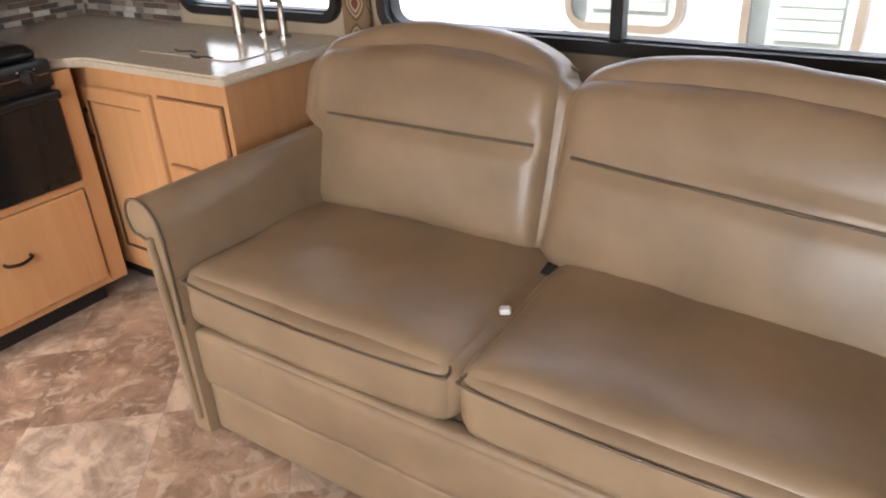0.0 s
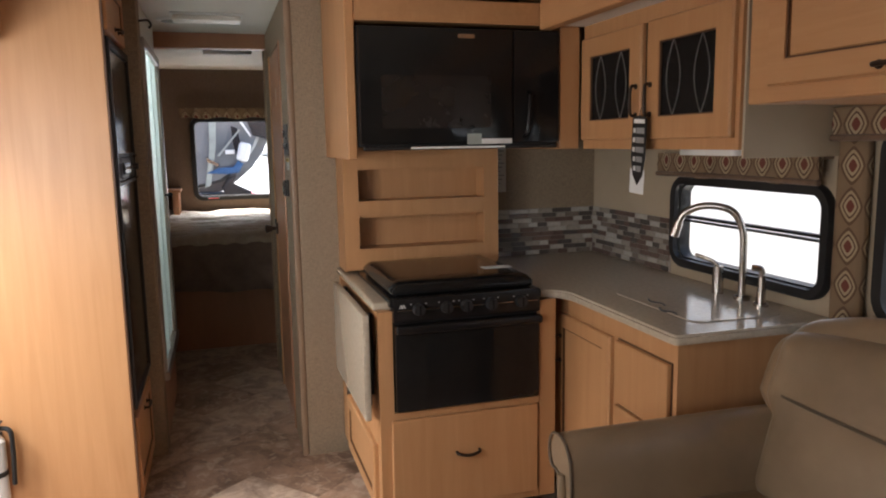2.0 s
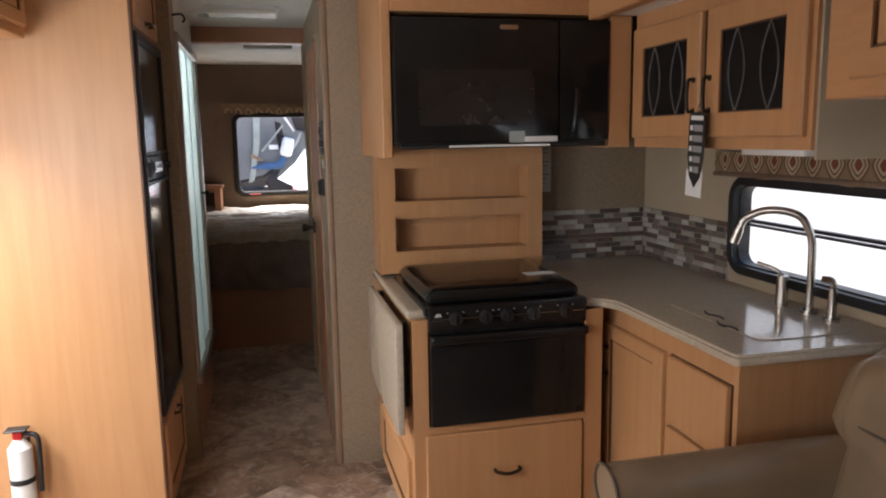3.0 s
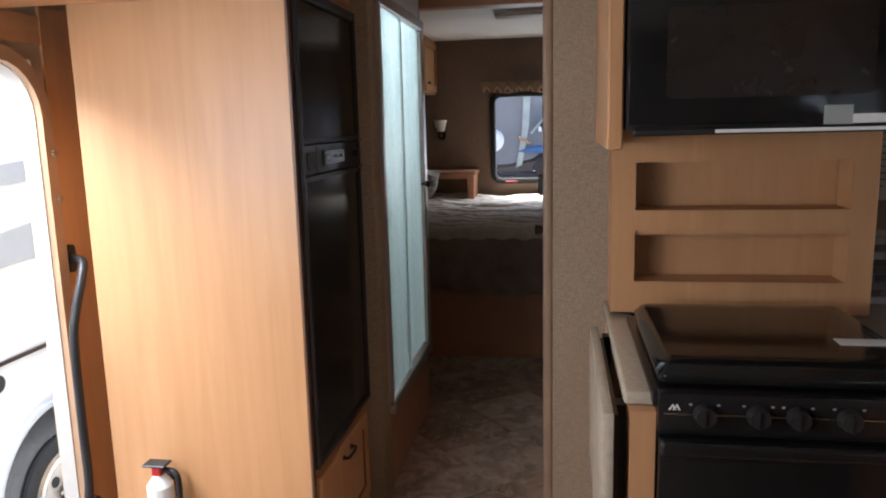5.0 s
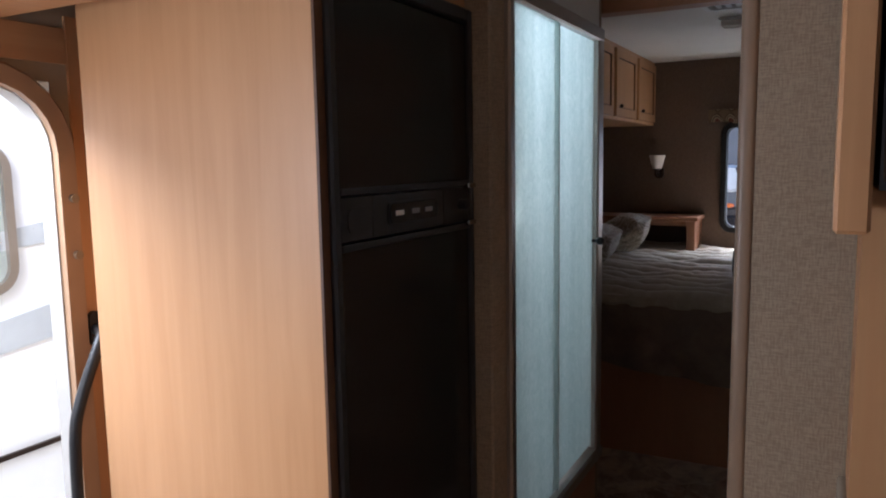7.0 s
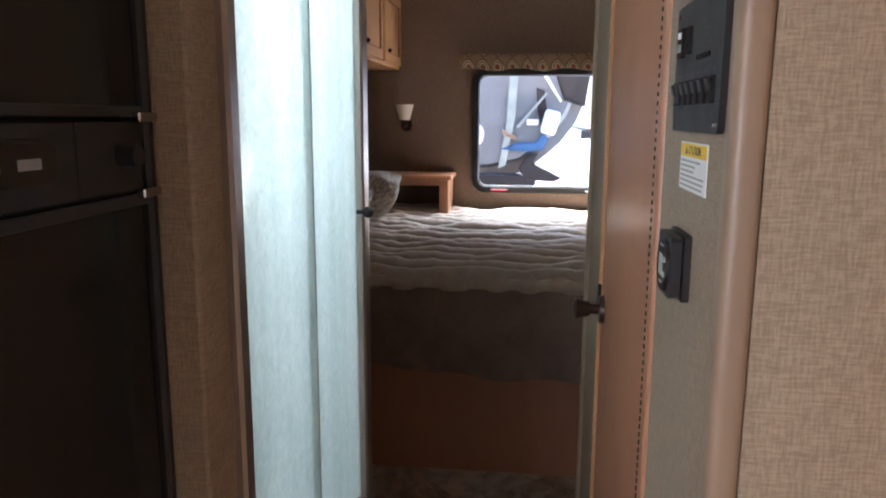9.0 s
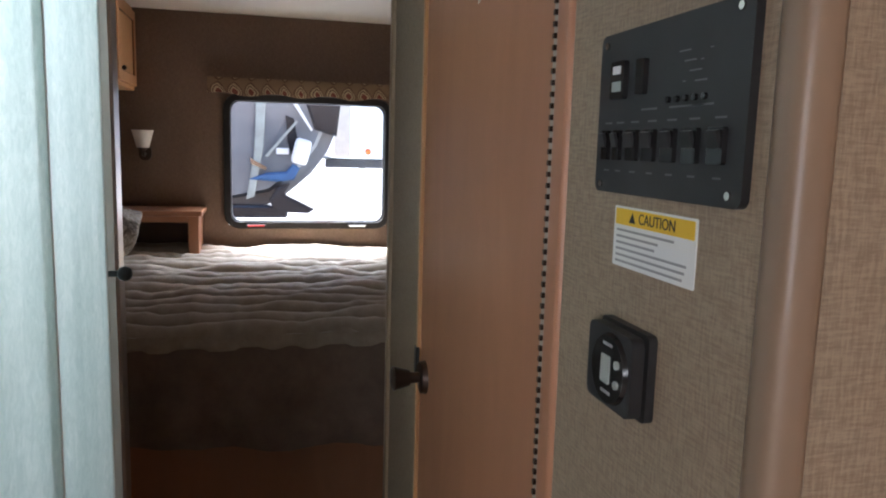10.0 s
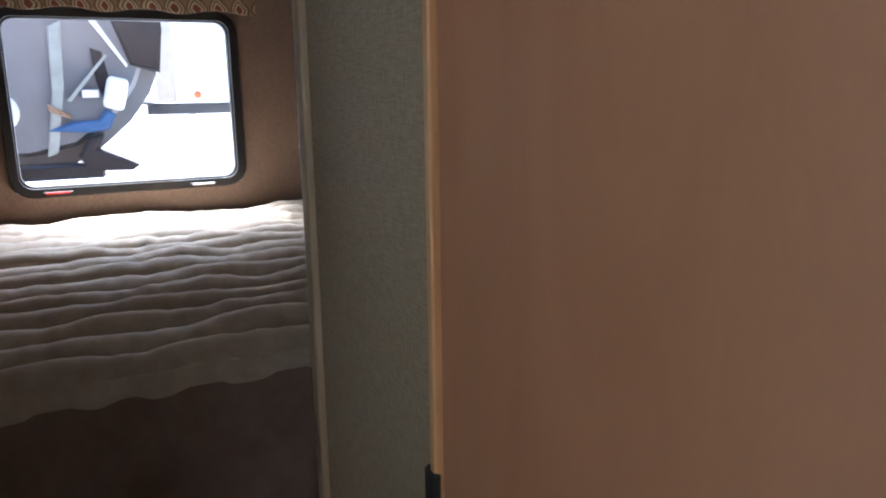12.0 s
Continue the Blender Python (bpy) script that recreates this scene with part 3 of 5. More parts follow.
fr = thing("refrigerator", (-2.15, 0.5, 0.45), "black built-in refrigerator with glossy panels, closed", "refrigerator")
part("body", box(-2.47, -1.86, 0.25, YF - 0.02, 0.46, 1.895, 0.003), BLACK_MATT, fr)
bm = bmesh.new()
for a, b, c, e in ((-2.475, -2.455, 0.455, 1.90), (-1.878, -1.852, 0.455, 1.90), (-2.455, -1.878, 1.865, 1.90), (-2.455, -1.878, 0.455, 0.48)):
    box(a, b, YF - 0.02, YF + 0.018, c, e, 0.005, bm)
part("door_surround", bm, BLACK_MATT, fr)
up = part("door", box(-2.452, -1.881, YF - 0.02, YF + 0.010, 1.452, 1.862, 0.004), FRIDGE, fr, "upper freezer door")
part("trim_strip", box(-2.452, -1.881, YF + 0.010, YF + 0.016, 1.452, 1.466, 0.002), BLACK_MATT, up)
lo = part("door", box(-2.452, -1.881, YF - 0.02, YF + 0.010, 0.483, 1.355, 0.004), FRIDGE, fr, "lower refrigerator door")
part("trim_strip", box(-2.452, -1.881, YF + 0.010, YF + 0.016, 1.340, 1.355, 0.002), BLACK_MATT, lo)
band = part("control_band", box(-2.452, -1.881, YF - 0.02, YF + 0.012, 1.358, 1.449, 0.003), BLACK_MATT, fr)
part("display", plate(facing(-2.16, YF + 0.012, 1.405, "+y"), 0.22, 0.05, 0.012, 0.005), BLACK_MATT, band, "", True)
part("panel", plate(facing(-2.16, YF + 0.018, 1.405, "+y"), 0.21, 0.042, 0.012, 0.002), BLACK, band)
for x in (-2.09, -2.16, -2.22):
    part("button", box(x - 0.017, x + 0.017, YF + 0.019, YF + 0.022, 1.400, 1.411, 0.001), WHITE if x > -2.1 else GREY_INK, band)
for x in (-1.995, -2.31):
    part("seam", box(x - 0.0015, x + 0.0015, YF + 0.012, YF + 0.0135, 1.362, 1.446), INK_AND_SHADE, band)
part("finger_recess", plate(facing(-1.945, YF + 0.012, 1.400, "+y"), 0.085, 0.055, 0.02, 0.003), INK_AND_SHADE, band, "dark finger recess", True)
for z in (1.452, 1.356):
    part("hinge_tab", box(-2.470, -2.425, YF + 0.010, YF + 0.026, z - 0.006, z + 0.006, 0.002), STEEL, band, "small metal hinge tab")
for x in (-2.40,):
    part("latch", cyl((x, YF + 0.01, 1.405), (x, YF + 0.035, 1.405), 0.014, n=14), BLACK_MATT, band, "", True)

# fire extinguisher on the tall cabinet
fe = thing("fire_extinguisher", (XP + 0.05, 0.34, 0.2), "white fire extinguisher with red head on the cabinet side", "extinguisher")
part("cylinder", cyl((XP + 0.05, 0.34, 0.18), (XP + 0.05, 0.34, 0.42), 0.04, n=24), WHITE, fe, "", True)
part("shoulder", cyl((XP + 0.05, 0.34, 0.42), (XP + 0.05, 0.34, 0.455), 0.04, None, 0.016, 24), WHITE, fe, "", True)
part("valve", box(XP + 0.03, XP + 0.07, 0.325, 0.355, 0.455, 0.485, 0.004), RED, fe, "red valve head")
part("lever", box(XP + 0.03, XP + 0.08, 0.30, 0.375, 0.487, 0.495, 0.003), BLACK_MATT, fe)
part("hose", tube([(XP + 0.05, 0.355, 0.47), (XP + 0.055, 0.40, 0.46), (XP + 0.055, 0.405, 0.38), (XP + 0.055, 0.40, 0.25)], 0.009), BLACK_MATT, fe, "", True)
part("strap", cyl((XP + 0.05, 0.34, 0.29), (XP + 0.05, 0.34, 0.31), 0.0415, n=24), BLACK_MATT, fe)
part("bracket", box(XP, XP + 0.012, 0.32, 0.36, 0.2, 0.44), BLACK_MATT, fe)

# overhead cabinet above the entry
oc = thing("overhead_cabinet", (-1.2, 0.2, 1.9), "maple overhead cabinet above the entry door", "cabinet")
part("body", box(-1.75, -0.2, 0.004, 0.50, 1.85, ZC, 0.004), MAPLE_H, oc)
d = panel_door(oc, facing(-1.35, 0.50, 2.005, "+y"), 0.72, 0.25, "door", 0.045, None, MAPLE_H)
pull(d, (-1.40, 0.522, 1.93), (-1.30, 0.522, 1.93), (0, 0.022, 0))

# ---- shower ----
YS = 0.885
sh = thing("shower", (-3.0, 0.5, 0), "shower stall behind a framed frosted rain-glass door", "shower")
bm = box(-3.475, -2.62, 0.0, 0.02, 0.0, ZC)
box(-2.64, -2.622, 0.02, 0.80, 0.0, ZC, 0, bm)
box(-3.49, -3.475, 0.02, 0.80, 0.0, ZC, 0, bm)
part("surround", bm, SHOWER, sh, "white shower surround")
part("tray", box(-3.475, -2.64, 0.02, 0.83, 0.0, 0.12, 0.004), SHOWER, sh)
part("base_panel", box(-3.50, -2.60, 0.83, YS - 0.012, 0.0, 0.335, 0.003), CHERRY, sh, "brown base panel")
part("threshold", box(-3.49, -2.585, 0.82, YS + 0.02, 0.335, 0.385, 0.008), ALU, sh)
part("post", box(-2.613, -2.476, YS - 0.078, YS - 0.004, 0.0, ZC, 0.004), WALL, sh, "tan wrapped post beside the refrigerator")
for a, b in ((-2.612, -2.572), (-3.49, -3.425)):
    part("jamb", box(a, b, YS - 0.02, YS + 0.012, 0.385, 1.97, 0.006), ALU, sh, "aluminium jamb")
part("head_rail", box(-3.49, -2.572, YS - 0.02, YS + 0.014, 1.945, 1.995, 0.006), ALU, sh)
part("upper_panel", box(-3.49, -2.615, YS - 0.02, YS - 0.01, 1.995, ZC), WHITE, sh)
for a, b, y in ((-2.575, -3.01, YS - 0.002), (-2.96, -3.43, YS - 0.014)):
    p = part("glass_panel", box(b, a, y - 0.003, y + 0.003, 0.40, 1.945, 0.001), FROST, sh, "frosted rain-textured glass")
    for x in (a - 0.004, b + 0.004):
        part("edge_seal", box(x - 0.003, x + 0.003, y - 0.004, y + 0.005, 0.39, 1.945, 0.001), SHOWER, p, "thin pale edge seal")
part("knob", ball((-3.39, YS + 0.03, 1.21), 0.015), BLACK_MATT, sh, "black door knob", True)
part("knob_stem", cyl((-3.39, YS, 1.21), (-3.39, YS + 0.03, 1.21), 0.006), BLACK_MATT, sh)

# ---- hall: bathroom door, panels ----
bd = thing("door_2", (-3.0, YH, 0), "closed reddish-brown bathroom door with a bronze knob", "door", "", "structure")
part("leaf", box(-3.366, -2.655, YH + 0.004, YH + 0.036, 0.01, 1.99, 0.002), CHERRY, bd)
hg = part("hinge", box(-2.655, -2.640, YH - 0.002, YH + 0.02, 0.01, 1.99), SEAL, bd, "long pale piano hinge")
knuckles = bmesh.new()
for k in range(150):
    box(-2.6495, -2.6445, YH - 0.006, YH - 0.001, 0.016 + 0.013 * k, 0.022 + 0.013 * k, 0, knuckles)
part("knuckles", knuckles, BRONZE, hg, "dark hinge knuckles")
part("jamb", box(-2.640, -2.60, YH - 0.006, YH + 0.05, 0.0, 2.0, 0.008, None, 3), CHERRY, bd, "wooden jamb", True)
part("edge_trim", box(-3.378, -3.366, YH - 0.004, YH + 0.04, 0.0, 2.0, 0.002), MAPLE, bd)
part("rose", cyl((-3.315, YH + 0.004, 0.992), (-3.315, YH - 0.008, 0.992), 0.036, None, 0.033, 28), BRONZE, bd, "", True)
kn = part("knob", cyl((-3.315, YH - 0.008, 0.992), (-3.315, YH - 0.035, 0.992), 0.011, None, 0.013, 16), BRONZE, bd, "", True)
part("grip", cyl((-3.315, YH - 0.030, 0.992), (-3.315, YH - 0.064, 0.992), 0.017, None, 0.026, 24), BRONZE, kn, "flared grip", True)
part("grip_cap", ball((-3.315, YH - 0.064, 0.992), 0.0255, None, (1, 0.3, 1)), BRONZE, kn, "", True)
part("strike_plate", box(-3.388, -3.364, YH - 0.006, YH + 0.003, 0.975, 1.045, 0.003), BLACK_MATT, bd)
bm = bmesh.new()
vs = [bm.verts.new((x, YH + 0.002, z)) for x, z in ((-2.985, 1.70), (-2.96, 1.71), (-2.955, 1.735), (-2.94, 1.79), (-2.968, 1.785), (-2.975, 1.75), (-2.966, 1.73), (-2.985, 1.712))]
f = bm.faces.new(vs)
ext = bmesh.ops.extrude_face_region(bm, geom=[f])
bmesh.ops.translate(bm, verts=[v for v in ext["geom"] if isinstance(v, bmesh.types.BMVert)], vec=(0, -0.0015, 0))
part("torn_label", bm, PAPER, bd, "torn remnant of a white label")

mp = thing("monitor_panel", (-2.40, YH, 1.51), "black switch and tank monitor panel on the hall wall", "control panel")
MW, MH, MX, MZ = 0.230, 0.146, -2.400, 1.512
part("faceplate", plate(facing(MX, YH, MZ, "-y"), MW, MH, 0.008, 0.007), BLACK_MATT, mp, "", True)


def on_panel(u, v, d=0.0):
    return facing(MX - MW / 2 + u * MW, YH - 0.007 - d, MZ + MH / 2 - v * MH, "-y")


for u, v in ((0.06, 0.07), (0.94, 0.05), (0.06, 0.95), (0.94, 0.94)):
    part("screw", cyl(on_panel(u, v).translation, on_panel(u, v, 0.002).translation, 0.0032, n=10), STEEL, mp)
for i, u in enumerate((0.10, 0.20, 0.32, 0.45, 0.585, 0.725, 0.87)):
    s = part("rocker_switch", plate(on_panel(u, 0.70), 0.019 if i > 1 else 0.012, 0.027, 0.002, 0.004), BLACK, mp, "", True)
    part("paddle", plate(on_panel(u, 0.70, 0.004) @ pose(0, 0.005, 0, 14), 0.014 if i > 1 else 0.009, 0.013, 0.001, 0.003), BLACK_MATT, s)
    for v, w in ((0.56, 0.014), (0.86, 0.010)):
        part("legend", plate(on_panel(u, v), w, 0.0016, 0.0004, 0.0003), FAINT_INK, mp)
for u, w in ((0.42, 0.026), (0.76, 0.03)):
    part("legend", plate(on_panel(u, 0.49), w, 0.0016, 0.0004, 0.0003), FAINT_INK, mp)
mtr = part("meter", plate(on_panel(0.19, 0.30), 0.026, 0.034, 0.003, 0.005), BLACK, mp)
part("button", plate(on_panel(0.19, 0.24, 0.005), 0.014, 0.007, 0.001, 0.001), PAPER, mtr)
part("screen", plate(on_panel(0.19, 0.34, 0.005), 0.017, 0.009, 0.001, 0.0006), LCD, mtr)
sw = part("rocker_switch", plate(on_panel(0.37, 0.30), 0.014, 0.03, 0.002, 0.005), BLACK, mp)
for k in range(4):
    part("gauge_mark", box(-0.008, 0.008, -0.0006, 0.0006, 0, 0.0003, 0, None, 1, on_panel(0.64 + 0.035 * k, 0.20 + 0.055 * k)), FAINT_INK, mp)
    part("gauge_mark", box(-0.002, 0.002, -0.0004, 0.0004, 0, 0.0003, 0, None, 1, on_panel(0.645 + 0.05 * k, 0.36 - 0.05 * k)), FAINT_INK, mp)
for k in range(5):
    part("button", cyl(on_panel(0.56 + 0.055 * k, 0.45).translation, on_panel(0.56 + 0.055 * k, 0.45, 0.003).translation, 0.0026, n=10), BLACK, mp)
part("legend", plate(on_panel(0.67, 0.49), 0.05, 0.0016, 0.0005, 0.0003), FAINT_INK, mp)

cl = thing("caution_label", (-2.41, YH, 1.40), "white and yellow caution sticker on the wall", "label")
CX, CZ, CW, CH = -2.412, 1.399, 0.138, 0.056
part("sheet", plate(facing(CX, YH, CZ, "-y"), CW, CH, 0.002, 0.0008), PAPER, cl)
part("yellow_band", plate(facing(CX, YH - 0.0008, CZ + 0.0185, "-y"), CW - 0.006, 0.015, 0.0008, 0.0003), YELLOW, cl)
text("CAUTION", facing(CX + 0.008, YH - 0.0012, CZ + 0.0185, "-y"), 0.0135, INK_AND_SHADE, cl)
bm = bmesh.new()
tri = [bm.verts.new(facing(CX - 0.034, YH - 0.0013, CZ + 0.0185, "-y") @ Vector(p)) for p in ((-0.006, -0.0045, 0), (0.006, -0.0045, 0), (0, 0.0055, 0))]
bm.faces.new(tri)
part("warning_triangle", bm, INK_AND_SHADE, cl)
for k, w in enumerate((0.10, 0.075, 0.07, 0.12, 0.118, 0.115)):
    part("text_line", plate(facing(CX - (CW - 0.012 - w) / 2, YH - 0.0008, CZ + 0.006 - 0.0058 * k, "-y"), w, 0.0022, 0.0004, 0.0003), GREY_INK, cl)

th = thing("thermostat", (-2.44, YH, 1.29), "black square thermostat on the hall wall", "thermostat")
part("base", plate(facing(-2.435, YH, 1.283, "-y"), 0.090, 0.078, 0.006, 0.008), BLACK_MATT, th, "", True)
part("cover", plate(facing(-2.435, YH - 0.010, 1.283, "-y"), 0.084, 0.072, 0.008, 0.012), BLACK_MATT, th, "", True)
dial = part("dial", cyl((-2.43, YH - 0.022, 1.283), (-2.43, YH - 0.026, 1.283), 0.033, None, 0.031, 28), BLACK, th, "", True)
part("screen", plate(facing(-2.432, YH - 0.026, 1.283, "-y"), 0.017, 0.026, 0.002, 0.001), LCD, dial)
for z in (1.306, 1.262):
    part("legend", plate(facing(-2.43, YH - 0.026, z, "-y"), 0.018, 0.003, 0.0005, 0.0004), GREY_INK, dial)
for z in (1.292, 1.274):
    part("button", cyl((-2.41, YH - 0.026, z), (-2.41, YH - 0.028, z), 0.004, n=10), LCD, dial)


# ---- kitchen ----
ZT = 0.915
XS, Y0, Y1 = -1.365, 1.712, 2.345    # range front and sides of its cabinet

rc = thing("range_cabinet", (-1.8, 2.0, 0), "maple base cabinet around the range with a bottom drawer", "cabinet")
bm = box(-2.235, XS, Y0, Y0 + 0.054, 0.085, ZT - 0.03)
part("side", bm, MAPLE, rc)
part("side", box(-2.235, XS, Y1, Y1 + 0.05, 0.085, ZT - 0.03), MAPLE, rc)
bm = bmesh.new()
box(XS - 0.02, XS, Y0 + 0.054, Y1, 0.085, 0.12, 0, bm)
part("rail", box(XS - 0.02, XS, Y0 + 0.054, Y1, 0.475, 0.50), MAPLE, rc)
box(-2.235, XS - 0.02, Y0 + 0.054, Y1, 0.085, 0.11, 0, bm)
part("bottom", bm, MAPLE, rc)
part("corner_stile", box(XS - 0.03, XS + 0.004, Y1 + 0.002, Y1 + 0.07, 0.085, ZT - 0.03, 0.002), MAPLE, rc)
part("plinth", box(-2.2, XS - 0.06, Y0 + 0.05, Y1, 0.0, 0.085), BLACK_MATT, rc, "dark recessed plinth")
dr = part("drawer_front", box(XS, XS + 0.018, Y0 + 0.04, Y1 - 0.01, 0.115, 0.475, 0.006, None, 2), MAPLE, rc)
bm = bmesh.new()
part("handle", tube([(XS + 0.018, 2.00, 0.325), (XS + 0.035, 2.005, 0.322), (XS + 0.042, 2.045, 0.316), (XS + 0.035, 2.085, 0.322), (XS + 0.018, 2.09, 0.325)], 0.006), BRONZE, dr, "dark bronze cup pull", True)
d = panel_door(rc, facing(-1.72, Y0, 0.24, "-y"), 0.60, 0.25, "access_door", 0.045)
part("outlet", plate(facing(-2.06, Y0, 0.33, "-y"), 0.07, 0.115, 0.006, 0.006), BLACK_MATT, rc, "black power outlet")
for z in (0.31, 0.35):
    part("socket", plate(facing(-2.06, Y0 - 0.006, z, "-y"), 0.03, 0.028, 0.008, 0.002), BLACK, rc)

# worktop strip at the range's side and the flip-up leaf hanging below it
st = thing("worktop_strip", (-1.8, 1.74, ZT - 0.03), "narrow beige worktop strip beside the range", "countertop")
part("slab", box(-2.238, XS - 0.03, 1.70, 1.785, ZT - 0.03, ZT, 0.012, None, 3), COUNTER, st, "", True)
fl = thing("counter_leaf", (-1.75, 1.68, 0.65), "beige flip-up counter leaf hanging folded down", "counter leaf")
part("leaf", box(-2.03, -1.345, 1.652, 1.678, 0.49, 0.885, 0.008, None, 2), COUNTER, fl, "", True)
part("backing", box(-1.99, -1.40, 1.678, 1.69, 0.53, 0.86), BRONZE, fl, "dark metal support")
part("bracket", box(-2.04, -2.00, 1.69, Y0, 0.55, 0.86), BLACK_MATT, fl)
part("bracket", box(-1.50, -1.46, 1.69, Y0, 0.55, 0.86), BLACK_MATT, fl)

# range
rg = thing("range", (-1.7, 2.05, 0.5), "black gas range with its burner cover closed", "range")
YA, YB = Y0 + 0.057, Y1 - 0.004
part("body", box(-1.98, XS - 0.01, YA, YB, 0.50, 0.90), BLACK_MATT, rg)
od = part("oven_door", box(XS - 0.01, XS + 0.022, YA + 0.002, YB - 0.002, 0.508, 0.835, 0.008, None, 2), BLACK_GLASS, rg, "black oven door", True)
part("handle", box(XS + 0.02, XS + 0.052, YA, YB, 0.805, 0.838, 0.012, None, 3), BLACK, od, "", True)
cp = part("control_panel", box(XS - 0.02, XS + 0.02, YA - 0.002, YB + 0.002, 0.845, 0.935, 0.008, None, 2), BLACK, rg, "", True)
part("accent_line", box(XS + 0.02, XS + 0.0212, YA + 0.01, YB - 0.01, 0.889, 0.8915), STEEL, cp)
for k, y in enumerate((0.16, 0.345, 0.48, 0.65, 0.86)):
    yy = YA + (YB - YA) * y
    kb = part("knob", cyl((XS + 0.02, yy, 0.892), (XS + 0.045, yy, 0.892), 0.023, None, 0.020, 22), BLACK_MATT, cp, "", True)
    part("pointer", box(XS + 0.045, XS + 0.05, yy - 0.003, yy + 0.003, 0.875, 0.909, 0.001), BLACK, kb)
    for s in (-0.028, 0.028):
        part("mark", box(XS + 0.02, XS + 0.021, yy + s - 0.003, yy + s + 0.003, 0.910, 0.914), GREY_INK, cp)
bm = bmesh.new()
for y in (0.045, 0.06):
    yy = YA + (YB - YA) * y
    vs = [bm.verts.new((XS + 0.0215, yy + a, 0.899 + b)) for a, b in ((-0.008, 0), (-0.003, 0), (0.001, 0.008), (0.005, 0), (0.009, 0), (0.002, 0.014))]
    bm.faces.new(vs)
part("emblem", bm, WHITE, cp, "white twin-peak emblem")


def lid_shape(p, h):
    k = 0.93 + 0.07 * (1 - max(0, p.z) / h.z)
    return Vector((p.x * k, p.y * k, p.z))


part("cooktop_tray", box(-1.99, XS + 0.005, YA - 0.012, YB + 0.012, 0.898, 0.928, 0.006, None, 2), BLACK, rg, "", True)
part("burner_cover", cushion((0.56, YB - YA - 0.01, 0.052), pose(-1.675, (YA + YB) / 2, 0.957), 0.014, 0.003, 10, lid_shape), BLACK_GLASS, rg, "glossy black fold-down burner cover", True)
for y in (YA + 0.05, YB - 0.05):
    part("hinge", box(-1.985, -1.95, y - 0.03, y + 0.03, 0.925, 0.955, 0.004), BLACK_MATT, rg)
part("sticker", box(-1.60, -1.55, YB - 0.15, YB - 0.03, 0.9855, 0.9865), PAPER, rg, "white paper sticker")

# niche shelf unit over the range
XN = -2.05
ns = thing("niche_shelf", (-2.14, 2.06, ZT), "maple panel with two open recessed shelves above the range", "shelf")
YN0, YN1 = 1.715, 2.445
bm = bmesh.new()
for y0, y1, z0, z1 in ((YN0, 1.782, 0.925, 1.47), (2.375, YN1, 0.925, 1.47), (1.782, 2.375, 0.925, 1.02), (1.782, 2.375, 1.175, 1.235), (1.782, 2.375, 1.375, 1.47)):
    box(XN - 0.015, XN, y0, y1, z0, z1, 0, bm)
bmesh.ops.remove_doubles(bm, verts=bm.verts[:], dist=1e-5)
part("face", bm, MAPLE, ns)
part("side", box(-2.235, XN - 0.015, YN0, YN0 + 0.012, 0.92, 1.47), MAPLE, ns)
part("side", box(-2.235, XN - 0.015, YN1 - 0.012, YN1, 0.92, 1.47), MAPLE, ns)
part("back", box(-2.236, -2.175, YN0 + 0.012, YN1 - 0.012, 0.93, 1.465), MAPLE, ns)
for z in (1.02, 1.235):
    part("shelf_board", box(-2.16, XN - 0.015, 1.772, 2.385, z - 0.015, z), MAPLE, ns)
    part("shelf_top", box(-2.16, XN - 0.015, 1.772, 2.385, z + 0.14, z + 0.155), MAPLE, ns)
    for y in (1.770, 2.375):
        part("cheek", box(-2.16, XN - 0.015, y, y + 0.012, z, z + 0.14), MAPLE, ns)

# microwave and its cabinet
XM = -1.606
mc = thing("microwave_cabinet", (-1.9, 2.1, 1.47), "maple cabinet framing the microwave, reaching the ceiling", "cabinet")
part("side", box(-2.236, XM - 0.02, 1.672, 1.708, 1.43, ZC, 0.004), MAPLE, mc)
bm = box(-2.236, XM, 1.708, 2.62, 1.945, 1.975)
box(XM - 0.02, XM, 1.708, 2.62, 1.975, 2.03, 0, bm)
part("rail", bm, MAPLE_H, mc)
part("stile", box(-2.236, XM - 0.004, 2.545, 2.635, 1.455, 1.945, 0.003), MAPLE, mc)
# Back coloured dark for the shade in the open gap.
part("upper_shelf_back", box(-2.236, -2.22, 1.708, 2.62, 1.975, ZC), GLAZE_AND_SHADE, mc)
part("crown", box(XM - 0.05, XM - 0.02, 1.708, 2.62, 2.11, ZC), MAPLE_H, mc)
mw = thing("microwave", (-1.85, 2.12, 1.47), "black over-the-range microwave with paper stickers", "microwave")
part("body", box(-2.1, XM - 0.02, 1.714, 2.54, 1.478, 1.928), BLACK_MATT, mw)
dm = part("door", box(XM - 0.02, XM + 0.008, 1.716, 2.335, 1.485, 1.926, 0.008, None, 2), BLACK_GLASS, mw, "black glass door", True)
part("window", plate(facing(XM + 0.008, 2.02, 1.645, "+x"), 0.44, 0.20, 0.012, 0.0015), plain("dark_perforated_screen", (0.016, 0.014, 0.013), 0.25), dm, "", True)
part("control_panel", box(XM - 0.02, XM + 0.008, 2.339, 2.538, 1.485, 1.926, 0.008, None, 2), BLACK_GLASS, mw, "", True)
part("handle", tube([(XM + 0.008, 2.385, 1.51), (XM + 0.035, 2.387, 1.53), (XM + 0.04, 2.392, 1.60), (XM + 0.035, 2.397, 1.665), (XM + 0.008, 2.40, 1.68)], 0.010), BLACK, mw, "", True)
part("vent_grille", box(XM - 0.03, XM + 0.004, 1.73, 2.53, 1.462, 1.478, 0.004), BLACK_MATT, mw)
